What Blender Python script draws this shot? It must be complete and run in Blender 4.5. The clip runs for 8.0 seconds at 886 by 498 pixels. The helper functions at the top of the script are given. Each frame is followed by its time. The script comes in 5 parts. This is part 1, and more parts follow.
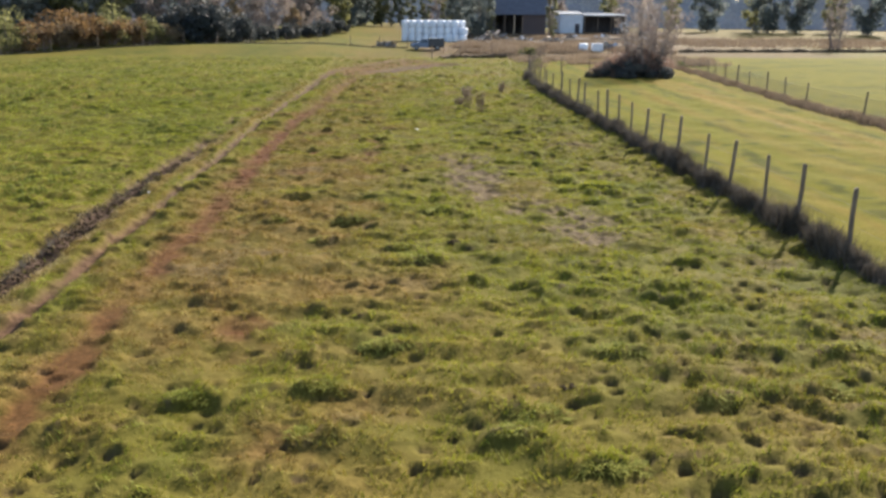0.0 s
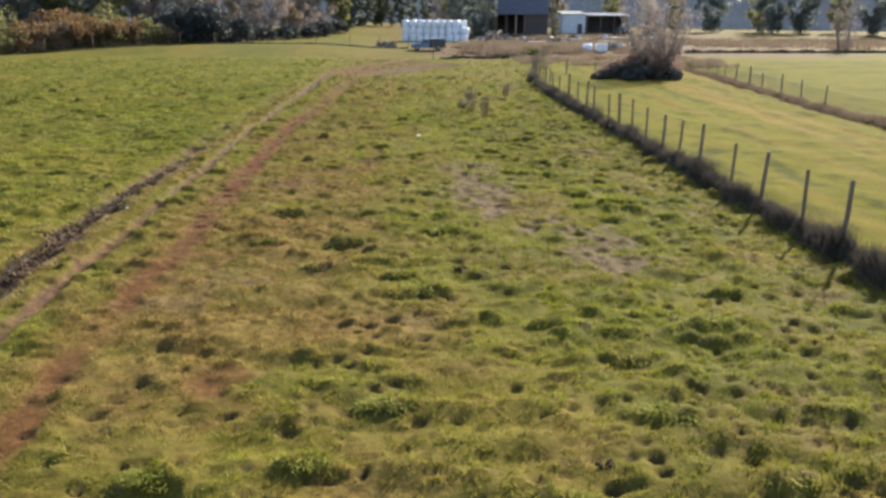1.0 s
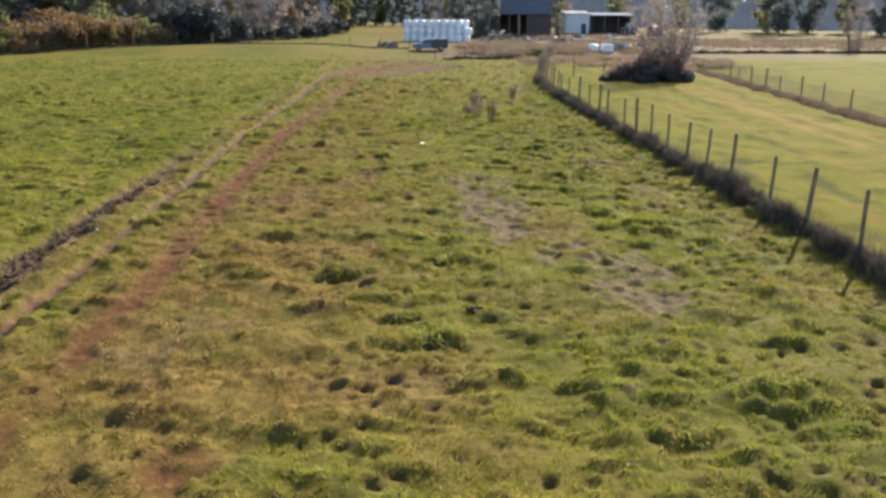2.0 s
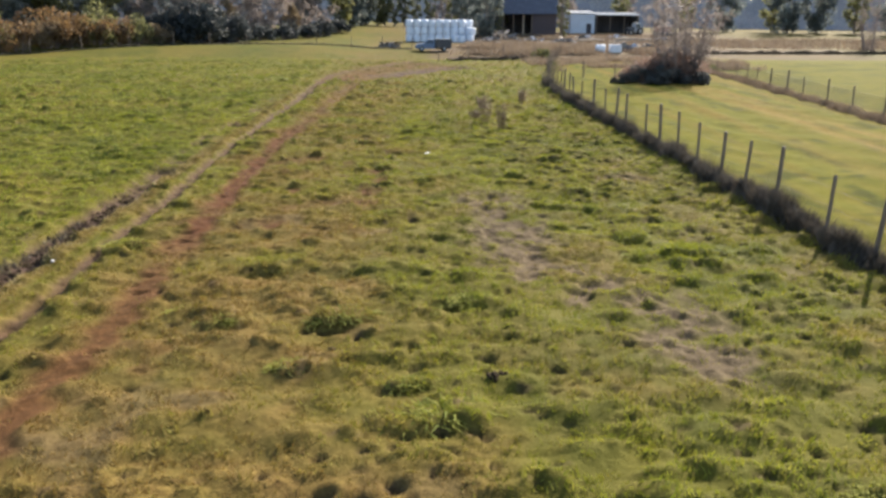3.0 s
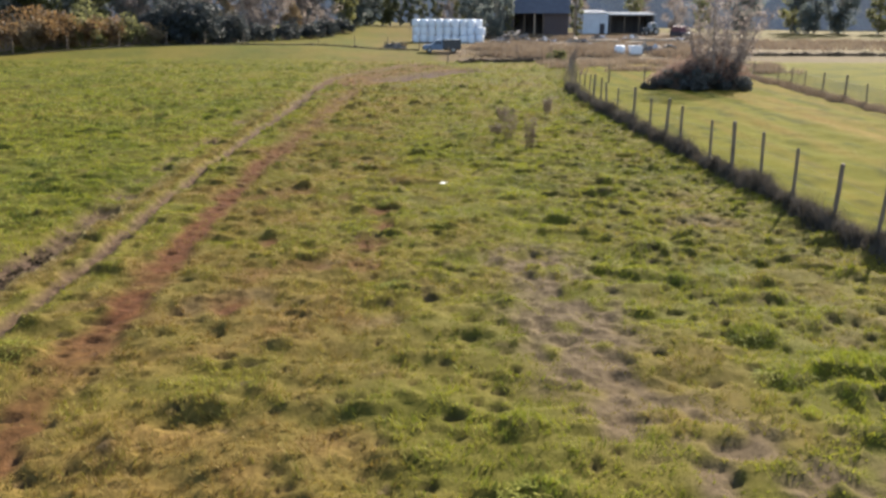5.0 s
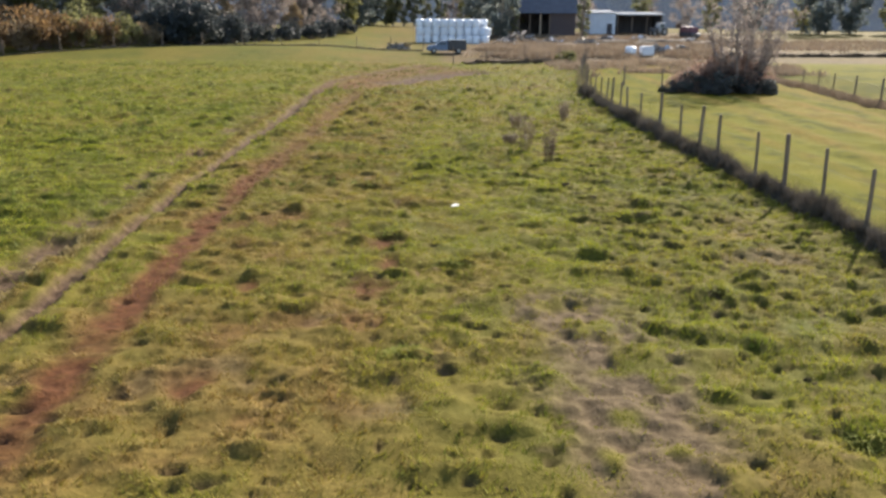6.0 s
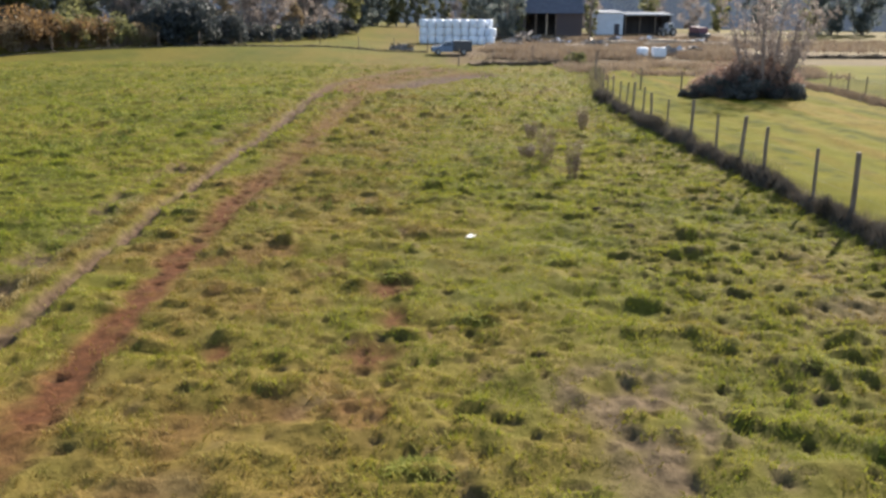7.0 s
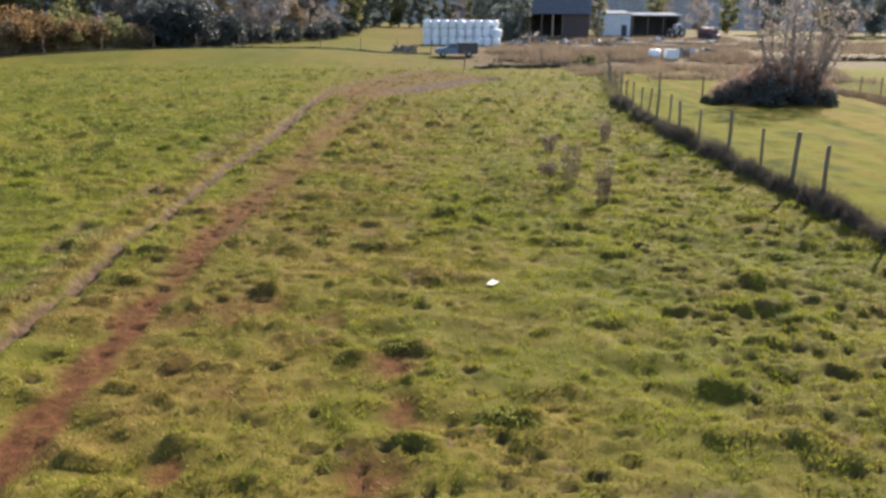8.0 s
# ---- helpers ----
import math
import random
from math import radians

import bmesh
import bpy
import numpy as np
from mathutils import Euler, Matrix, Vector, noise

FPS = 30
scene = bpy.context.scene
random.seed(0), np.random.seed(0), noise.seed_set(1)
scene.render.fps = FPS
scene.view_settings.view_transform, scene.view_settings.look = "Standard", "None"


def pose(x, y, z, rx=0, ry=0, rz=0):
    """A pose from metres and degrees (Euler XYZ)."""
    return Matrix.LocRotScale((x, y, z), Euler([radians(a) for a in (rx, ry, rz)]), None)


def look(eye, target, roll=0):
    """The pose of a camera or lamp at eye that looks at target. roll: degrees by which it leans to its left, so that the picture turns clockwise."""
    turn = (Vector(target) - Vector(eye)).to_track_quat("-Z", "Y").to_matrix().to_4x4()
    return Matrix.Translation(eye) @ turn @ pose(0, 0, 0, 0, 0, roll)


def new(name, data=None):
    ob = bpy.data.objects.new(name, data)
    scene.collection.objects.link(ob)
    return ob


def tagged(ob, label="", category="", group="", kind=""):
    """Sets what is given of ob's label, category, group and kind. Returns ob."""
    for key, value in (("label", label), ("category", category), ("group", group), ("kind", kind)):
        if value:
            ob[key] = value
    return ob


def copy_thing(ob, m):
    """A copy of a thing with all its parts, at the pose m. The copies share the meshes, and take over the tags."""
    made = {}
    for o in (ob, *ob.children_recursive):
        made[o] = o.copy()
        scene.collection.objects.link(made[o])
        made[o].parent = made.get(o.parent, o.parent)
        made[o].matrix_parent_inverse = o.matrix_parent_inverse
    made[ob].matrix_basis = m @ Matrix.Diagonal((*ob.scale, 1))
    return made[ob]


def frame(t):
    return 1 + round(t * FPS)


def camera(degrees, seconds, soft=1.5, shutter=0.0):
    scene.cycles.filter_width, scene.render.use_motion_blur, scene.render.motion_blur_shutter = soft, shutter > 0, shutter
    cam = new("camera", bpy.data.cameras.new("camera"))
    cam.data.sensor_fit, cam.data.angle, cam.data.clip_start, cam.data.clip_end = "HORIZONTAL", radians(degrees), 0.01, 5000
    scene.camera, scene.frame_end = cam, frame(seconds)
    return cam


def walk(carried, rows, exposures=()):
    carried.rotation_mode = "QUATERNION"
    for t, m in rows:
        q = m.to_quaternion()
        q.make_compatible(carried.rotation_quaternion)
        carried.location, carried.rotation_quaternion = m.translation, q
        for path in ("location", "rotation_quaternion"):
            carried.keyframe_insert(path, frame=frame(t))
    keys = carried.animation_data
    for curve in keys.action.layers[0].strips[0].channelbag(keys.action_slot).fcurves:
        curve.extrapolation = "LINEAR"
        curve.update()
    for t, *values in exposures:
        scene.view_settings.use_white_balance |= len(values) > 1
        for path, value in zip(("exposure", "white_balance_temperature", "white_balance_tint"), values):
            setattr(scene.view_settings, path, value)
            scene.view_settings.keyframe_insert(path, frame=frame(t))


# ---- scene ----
cam = camera(60.6, 8.0, soft=2.9)
# seconds, eye, yaw, pitch, roll
PATH = [
    (0, (-0.015, 0.001, 5.458), -2.78, -17.13, 0.26),
    (0.5, (-0.031, 1.016, 5.458), -2.78, -17.13, 0.27),
    (1, (-0.052, 2.118, 5.452), -2.76, -17.14, 0.27),
    (1.5, (-0.076, 3.318, 5.440), -2.73, -17.14, 0.28),
    (2, (-0.106, 4.618, 5.421), -2.68, -17.15, 0.28),
    (2.5, (-0.140, 6.011, 5.395), -2.61, -17.15, 0.29),
    (3, (-0.179, 7.488, 5.364), -2.54, -17.15, 0.29),
    (3.5, (-0.223, 9.032, 5.327), -2.45, -17.15, 0.30),
    (4, (-0.272, 10.627, 5.286), -2.36, -17.14, 0.31),
    (4.5, (-0.327, 12.255, 5.242), -2.26, -17.14, 0.31),
    (5, (-0.387, 13.898, 5.199), -2.16, -17.13, 0.32),
    (5.5, (-0.452, 15.541, 5.158), -2.06, -17.12, 0.32),
    (6, (-0.524, 17.174, 5.123), -1.96, -17.11, 0.33),
    (6.5, (-0.602, 18.792, 5.097), -1.86, -17.10, 0.34),
    (7, (-0.686, 20.398, 5.084), -1.77, -17.09, 0.34),
    (7.5, (-0.776, 22.003, 5.088), -1.68, -17.08, 0.35),
    (8, (-0.873, 23.632, 5.115), -1.60, -17.06, 0.35),
]
walk(cam, [(t, pose(*eye, 0, 0, yaw) @ pose(0, 0, 0, 90 + pitch) @ pose(0, 0, 0, 0, 0, roll)) for t, eye, yaw, pitch, roll in PATH],
     exposures=[(0, 1.59), (8, 1.59)])

# ---- light: low autumn sun, ahead and to the right ----
SUN_EL, SUN_AZ = 31.5, 35.5
world = bpy.data.worlds.new("sky")
scene.world = world
world.use_nodes = True
wn = world.node_tree.nodes
sky = wn.new("ShaderNodeTexSky")
sky.sky_type, sky.sun_disc = "NISHITA", False
sky.sun_elevation, sky.sun_rotation = radians(SUN_EL), radians(SUN_AZ)
sky.air_density, sky.dust_density = 1.0, 1.5
wn["Background"].inputs["Strength"].default_value = 0.115
world.node_tree.links.new(sky.outputs[0], wn["Background"].inputs["Color"])
sun = new("sun", bpy.data.lights.new("sun", "SUN"))
sun.data.energy, sun.data.angle, sun.data.color = 5.0, radians(0.53), (1.0, 0.92, 0.80)
sx, sy = math.sin(radians(SUN_AZ)), math.cos(radians(SUN_AZ))
sun.matrix_world = look((sx * 40, sy * 40, 40 * math.tan(radians(SUN_EL))), (0, 0, 0))


# ---- materials ----
class Nodes:
    """A small builder for node materials."""

    def __init__(self, name):
        self.mat = bpy.data.materials.new(name)
        self.mat.use_nodes = True
        self.t = self.mat.node_tree
        self.bsdf = self.t.nodes["Principled BSDF"]
        self.out = self.t.nodes["Material Output"]

    def node(self, kind, **values):
        n = self.t.nodes.new(kind)
        for k, v in values.items():
            if k in n.inputs:
                self.put(n.inputs[k], v)
        return n

    def put(self, socket, v):
        if isinstance(v, bpy.types.NodeSocket):
            self.t.links.new(v, socket)
        else:
            socket.default_value = v

    def noise(self, scale, detail=4.0, rough=0.55, where=None, stretch=None):
        co = where if where else self.node("ShaderNodeTexCoord").outputs["Object"]
        if stretch:
            m = self.node("ShaderNodeMapping", Vector=co, Scale=stretch)
            co = m.outputs[0]
        return self.node("ShaderNodeTexNoise", Vector=co, Scale=scale, Detail=detail, Roughness=rough).outputs["Fac"]

    def place(self):
        return self.node("ShaderNodeNewGeometry").outputs["Position"]

    def ramp(self, fac, *stops):
        r = self.node("ShaderNodeValToRGB", Fac=fac)
        e = r.color_ramp.elements
        while len(e) < len(stops):
            e.new(0.5)
        for el, (p, c) in zip(e, stops):
            el.position, el.color = p, (*c, 1) if isinstance(c, tuple) else (c, c, c, 1)
        return r.outputs["Color"]

    def mix(self, fac, a, b, how="MIX"):
        n = self.t.nodes.new("ShaderNodeMix")
        n.data_type, n.blend_type = "RGBA", how
        self.put(n.inputs[0], fac)
        for sock, v in ((n.inputs[6], a), (n.inputs[7], b)):
            self.put(sock, (*v, 1) if isinstance(v, tuple) else v)
        return n.outputs[2]

    def maths(self, op, a, b=0.0):
        n = self.t.nodes.new("ShaderNodeMath")
        n.operation = op
        self.put(n.inputs[0], a)
        self.put(n.inputs[1], b)
        return n.outputs[0]

    def attr(self, name):
        n = self.t.nodes.new("ShaderNodeAttribute")
        n.attribute_name = name
        return n.outputs["Fac"]

    def bump(self, height, strength=0.5, distance=0.02):
        self.put(self.bsdf.inputs["Normal"], self.node("ShaderNodeBump", Height=height, Strength=strength, Distance=distance).outputs[0])

    def done(self, color, rough=0.8, metal=0.0, spec=0.3):
        b = self.bsdf.inputs
        self.put(b["Base Color"], (*color, 1) if isinstance(color, tuple) else color)
        self.put(b["Roughness"], rough)
        self.put(b["Metallic"], metal)
        self.put(b["Specular IOR Level"], spec)
        return self.mat

    def leafy(self, color, passing=0.4, rough=0.6):
        """Diffuse and gloss in front, light let through from behind."""
        self.done(color, rough, 0.0, 0.25)
        tr = self.node("ShaderNodeBsdfTranslucent", Color=color)
        m = self.node("ShaderNodeMixShader", Fac=passing)
        self.t.links.new(self.bsdf.outputs[0], m.inputs[1])
        self.t.links.new(tr.outputs[0], m.inputs[2])
        self.t.links.new(m.outputs[0], self.out.inputs["Surface"])
        return self.mat


def plain(name, a, b, scale, rough=0.7, metal=0.0, spec=0.3, bump=0.3, dist=0.01, stretch=None, fine=6.0):
    """Two tones of one surface, in large stains and fine grain, with relief."""
    n = Nodes(name)
    big = n.noise(scale, 5, 0.6, stretch=stretch)
    small = n.noise(scale * fine, 4, 0.6, stretch=stretch)
    c = n.mix(n.ramp(big, (0.35, 0.0), (0.65, 1.0)), a, b)
    c = n.mix(0.35, c, n.ramp(small, (0.3, 0.25), (0.7, 0.9)), "OVERLAY")
    r = n.maths("ADD", n.maths("MULTIPLY", small, 0.25), rough - 0.12)
    n.bump(small, bump, dist)
    return n.done(c, r, metal, spec)


def ground_material():
    n = Nodes("pasture_ground")
    p = n.place()
    big, mid = n.noise(0.12, 4, 0.55, p), n.noise(0.9, 5, 0.6, p)
    fine, speck = n.noise(7.0, 5, 0.7, p), n.noise(38.0, 3, 0.6, p)
    green = n.mix(n.ramp(mid, (0.3, 0.0), (0.7, 1.0)), (0.060, 0.064, 0.009), (0.092, 0.088, 0.013))
    green = n.mix(n.ramp(n.noise(0.3, 5, 0.6, p), (0.45, 0.0), (0.60, 0.55)), green, (0.048, 0.058, 0.010))
    green = n.mix(n.ramp(big, (0.45, 0.0), (0.60, 0.8)), green, (0.106, 0.088, 0.016))
    green = n.mix(n.attr("mown"), green, n.mix(n.ramp(mid, (0.3, 0.0), (0.7, 1.0)), (0.074, 0.073, 0.005), (0.110, 0.101, 0.0075)))
    green = n.mix(n.attr("lush"), green, (0.042, 0.047, 0.006))
    straw = n.mix(n.ramp(fine, (0.3, 0.0), (0.7, 1.0)), (0.078, 0.046, 0.015), (0.162, 0.108, 0.034))
    straw = n.mix(n.attr("mown"), straw, n.mix(n.ramp(fine, (0.3, 0.0), (0.7, 1.0)), (0.098, 0.064, 0.012), (0.188, 0.127, 0.030)))
    c = n.mix(n.maths("MULTIPLY", n.attr("dry"), n.ramp(mid, (0.25, 0.45), (0.65, 1.0))), green, straw)
    c = n.mix(n.attr("mud"), c, n.mix(n.ramp(fine, (0.3, 0.0), (0.7, 1.0)), (0.052, 0.035, 0.022), (0.125, 0.089, 0.056)))
    c = n.mix(n.attr("red"), c, n.mix(n.ramp(fine, (0.3, 0.0), (0.7, 1.0)), (0.045, 0.0185, 0.009), (0.106, 0.046, 0.020)))
    c = n.mix(n.attr("dark"), c, n.mix(n.ramp(fine, (0.35, 0.0), (0.7, 1.0)), (0.036, 0.023, 0.016), (0.105, 0.068, 0.048)))
    both = n.maths("ADD", n.maths("MULTIPLY", fine, 0.6), n.maths("MULTIPLY", speck, 0.4))
    c = n.mix(0.5, c, n.ramp(both, (0.32, 0.55), (0.68, 1.0)), "MULTIPLY")
    n.bump(n.maths("ADD", fine, n.maths("MULTIPLY", speck, 0.4)), 0.8, 0.05)
    return n.done(c, 0.9, 0.0, n.maths("SUBTRACT", 0.045, n.maths("MULTIPLY", n.attr("mown"), 0.027)))


def grass_material():
    n = Nodes("grass_blades")
    p = n.place()
    rnd = n.maths("ADD", n.maths("MULTIPLY", n.node("ShaderNodeNewGeometry").outputs["Random Per Island"], 0.35), n.maths("MULTIPLY", n.ramp(n.noise(5.0, 3, 0.6, p), (0.3, 0.0), (0.7, 1.0)), 0.65))
    patch = n.noise(0.3, 5, 0.6, p)
    green = n.ramp(rnd, (0.0, (0.118, 0.148, 0.012)), (0.5, (0.205, 0.224, 0.018)), (0.85, (0.295, 0.292, 0.033)), (1.0, (0.38, 0.35, 0.066)))
    lush = n.ramp(rnd, (0.0, (0.060, 0.082, 0.013)), (0.6, (0.110, 0.138, 0.020)), (0.9, (0.17, 0.19, 0.034)), (1.0, (0.30, 0.30, 0.11)))
    green = n.mix(n.ramp(patch, (0.45, 0.0), (0.60, 0.5)), green, lush)
    green = n.mix(n.attr("lush"), green, lush)
    straw = n.ramp(rnd, (0.0, (0.086, 0.048, 0.014)), (0.5, (0.160, 0.100, 0.027)), (1.0, (0.26, 0.190, 0.060)))
    c = n.mix(n.attr("dry"), green, straw)
    return n.leafy(c, 0.38, 0.75)


def leaf_material(name, dark, mid, light, passing=0.5, rough=0.6):
    n = Nodes(name)
    rnd = n.node("ShaderNodeNewGeometry").outputs["Random Per Island"]
    tone = n.node("ShaderNodeObjectInfo").outputs["Random"]
    c = n.ramp(rnd, (0.0, dark), (0.55, mid), (1.0, light))
    big = n.noise(0.5, 3, 0.5, n.place())
    c = n.mix(n.ramp(big, (0.4, 0.0), (0.6, 0.45)), c, light)
    c = n.mix(n.maths("MULTIPLY", tone, 0.35), c, dark)
    return n.leafy(c, passing, rough)


M_GROUND = ground_material()
M_GRASS = grass_material()
M_TUSSOCK = leaf_material("long_tussock_grass", (0.085, 0.104, 0.013), (0.165, 0.178, 0.021), (0.27, 0.255, 0.05), 0.40, 0.9)
# dark green that stands for the shaded sides of small tussocks
M_TUFT = leaf_material("coarse_grass_shade_tones", (0.038, 0.052, 0.010), (0.082, 0.102, 0.016), (0.16, 0.17, 0.032), 0.25, 0.9)
M_TALL = leaf_material("tall_verge_grass", (0.055, 0.060, 0.024), (0.13, 0.115, 0.05), (0.26, 0.21, 0.105), 0.25)
M_STRAW = leaf_material("flattened_straw_grass", (0.14, 0.095, 0.034), (0.24, 0.175, 0.065), (0.36, 0.28, 0.12), 0.25)
# tones darkened to hold the shade on the fence verge's near face
M_RANK = leaf_material("rank_grass_in_shade_tones", (0.027, 0.023, 0.019), (0.056, 0.047, 0.038), (0.12, 0.100, 0.080), 0.2)
M_STALK = leaf_material("dead_stalks", (0.080, 0.056, 0.040), (0.150, 0.106, 0.074), (0.25, 0.185, 0.130), 0.25)
M_WEED = leaf_material("dry_brown_weeds", (0.12, 0.082, 0.056), (0.22, 0.160, 0.110), (0.34, 0.26, 0.17), 0.25)
M_OLIVE = leaf_material("olive_leaves", (0.048, 0.055, 0.034), (0.120, 0.124, 0.052), (0.26, 0.245, 0.085), 0.58)
# lighter, bluer leaf tones carry the haze over the far evergreens
M_DARKLEAF = leaf_material("hazy_blue_evergreen_leaves", (0.072, 0.090, 0.092), (0.115, 0.138, 0.134), (0.18, 0.195, 0.165), 0.5)
M_POPLAR = leaf_material("pale_poplar_leaves", (0.075, 0.085, 0.050), (0.150, 0.155, 0.080), (0.27, 0.25, 0.13), 0.45)
M_BLACKLEAF = leaf_material("blackish_evergreen_leaves", (0.022, 0.027, 0.030), (0.034, 0.040, 0.042), (0.056, 0.062, 0.056), 0.25)
M_RUST = leaf_material("rust_autumn_leaves", (0.050, 0.034, 0.022), (0.140, 0.082, 0.040), (0.28, 0.170, 0.065))
M_TAN = leaf_material("tan_autumn_leaves", (0.070, 0.048, 0.028), (0.18, 0.125, 0.07), (0.33, 0.25, 0.14))
M_MAUVE = leaf_material("faded_grey_leaves", (0.10, 0.082, 0.076), (0.19, 0.155, 0.138), (0.31, 0.255, 0.21))
# blue-grey darkness puts the shadow at the thicket's foot into the leaves
M_BRAMBLE = leaf_material("shadow_toned_bramble_leaves", (0.040, 0.044, 0.046), (0.065, 0.068, 0.066), (0.105, 0.10, 0.085), 0.35)
M_BRACKEN = leaf_material("dead_bracken", (0.10, 0.060, 0.046), (0.20, 0.125, 0.095), (0.32, 0.22, 0.17), 0.4)
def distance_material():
    """Far woodland; the bright air before it is put in as blue emission and cool tones."""
    n = Nodes("distant_woods_haze_glow")
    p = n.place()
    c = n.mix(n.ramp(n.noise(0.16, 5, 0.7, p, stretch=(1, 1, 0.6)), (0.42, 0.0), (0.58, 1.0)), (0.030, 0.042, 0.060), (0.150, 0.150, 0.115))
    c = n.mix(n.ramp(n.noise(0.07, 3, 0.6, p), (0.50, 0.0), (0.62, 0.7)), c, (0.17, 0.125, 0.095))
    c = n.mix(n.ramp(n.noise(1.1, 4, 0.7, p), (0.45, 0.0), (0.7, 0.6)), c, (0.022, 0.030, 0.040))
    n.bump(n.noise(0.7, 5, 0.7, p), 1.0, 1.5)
    # faint blue emission imitates the haze in front of the woods
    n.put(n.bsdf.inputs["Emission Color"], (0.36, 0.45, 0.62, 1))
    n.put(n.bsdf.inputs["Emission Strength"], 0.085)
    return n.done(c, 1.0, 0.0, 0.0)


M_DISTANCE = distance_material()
M_BARK = plain("grey_bark", (0.16, 0.135, 0.11), (0.28, 0.24, 0.20), 2.0, 0.9, bump=0.8, dist=0.03, stretch=(1, 1, 0.25))
M_TWIG = plain("purple_grey_twigs", (0.13, 0.095, 0.085), (0.24, 0.19, 0.165), 1.5, 0.85)
M_POST = plain("weathered_post_wood", (0.085, 0.062, 0.046), (0.17, 0.13, 0.10), 3.0, 0.85, bump=0.7, dist=0.01, stretch=(4, 4, 0.6))
M_WIRE = plain("galvanised_wire", (0.16, 0.14, 0.125), (0.10, 0.085, 0.075), 4.0, 0.75, 0.2, 0.2)
M_FILM = plain("white_bale_film", (0.68, 0.70, 0.73), (0.56, 0.59, 0.65), 1.6, 0.40, 0.0, 0.5, bump=0.5, dist=0.03, stretch=(1, 1, 2.5))
M_SOIL = plain("fresh_dark_soil", (0.022, 0.016, 0.010), (0.055, 0.039, 0.024), 8.0, 0.95, spec=0.05, bump=0.9, dist=0.03)
M_PAPER = plain("white_paper", (0.78, 0.77, 0.74), (0.66, 0.65, 0.62), 12.0, 0.6)
M_STONE = plain("pale_stone", (0.36, 0.34, 0.31), (0.24, 0.22, 0.20), 9.0, 0.8)
M_DARKPAINT = plain("dark_blue_paint", (0.018, 0.022, 0.034), (0.030, 0.035, 0.048), 2.0, 0.3, 0.0, 0.5, bump=0.05)
M_SILVER = plain("silver_paint", (0.080, 0.105, 0.155), (0.060, 0.080, 0.12), 2.0, 0.32, 0.4, 0.5, bump=0.05)
M_REDPAINT = plain("faded_red_paint", (0.13, 0.040, 0.040), (0.09, 0.034, 0.036), 2.0, 0.45, 0.0, 0.4, bump=0.1)
M_GLASS = plain("dark_car_glass", (0.020, 0.024, 0.028), (0.03, 0.034, 0.04), 3.0, 0.12, 0.0, 0.6, bump=0.0)
M_TYRE = plain("tyre_rubber", (0.018, 0.018, 0.018), (0.035, 0.033, 0.03), 9.0, 0.85)
M_RIM = plain("wheel_rim_metal", (0.34, 0.35, 0.36), (0.22, 0.22, 0.23), 5.0, 0.4, 0.8, 0.5)
M_BARN = plain("dark_barn_boards", (0.048, 0.046, 0.054), (0.085, 0.078, 0.082), 1.2, 0.9, bump=0.6, dist=0.02, stretch=(3, 3, 0.4))
M_BARNRED = plain("red_brown_boards", (0.058, 0.048, 0.052), (0.080, 0.064, 0.066), 1.2, 0.9, bump=0.6, dist=0.02, stretch=(3, 3, 0.4))
M_ROOF = plain("dark_roof_sheets", (0.085, 0.095, 0.115), (0.12, 0.13, 0.15), 1.0, 0.6, 0.2, bump=0.4)
M_BARNROOF = plain("dark_barn_roof", (0.050, 0.056, 0.074), (0.070, 0.078, 0.098), 1.0, 0.75, 0.0, bump=0.4)
M_WHITEWALL = plain("pale_blue_grey_render", (0.52, 0.56, 0.62), (0.44, 0.47, 0.52), 0.8, 0.8, bump=0.2)
M_TIMBER = plain("sawn_timber", (0.42, 0.34, 0.26), (0.30, 0.23, 0.17), 2.0, 0.8, bump=0.4, stretch=(0.4, 3, 3))
M_RUBBLE = plain("grey_rubble", (0.095, 0.084, 0.076), (0.19, 0.17, 0.155), 3.0, 0.9, bump=0.6, dist=0.03)
M_SHEET = plain("pale_scrap_sheet", (0.46, 0.46, 0.47), (0.30, 0.29, 0.29), 1.5, 0.45, 0.3, 0.5)


# ---- helpers of this scene ----
def lattice(ix, iy, seed):
    h = (ix.astype(np.int64) * 374761393 + iy.astype(np.int64) * 668265263 + seed * 2246822519) & 0xFFFFFFFF
    h = ((h ^ (h >> 13)) * 1274126177) & 0xFFFFFFFF
    h = ((h ^ (h >> 16)) * 2654435761) & 0xFFFFFFFF
    return ((h >> 8) & 0xFFFF) / 65535.0


def vnoise(x, y, size, seed):
    """Smooth noise from 0 to 1 with cells of that size."""
    x, y = np.asarray(x, float) / size, np.asarray(y, float) / size
    ix, iy = np.floor(x), np.floor(y)
    u, v = x - ix, y - iy
    u, v = u * u * (3 - 2 * u), v * v * (3 - 2 * v)
    a, b = lattice(ix, iy, seed), lattice(ix + 1, iy, seed)
    c, d = lattice(ix, iy + 1, seed), lattice(ix + 1, iy + 1, seed)
    return (a * (1 - u) + b * u) * (1 - v) + (c * (1 - u) + d * u) * v


def fbm(x, y, size, seed, octaves=3):
    total, amp, s = 0.0, 0.5, 0.0
    for k in range(octaves):
        total, s = total + amp * vnoise(x + 17.3 * k, y - 9.1 * k, size / 2 ** k, seed + k), s + amp
        amp *= 0.5
    return total / s


def smooth(a, b, v):
    t = np.clip((np.asarray(v, float) - a) / (b - a), 0, 1)
    return t * t * (3 - 2 * t)


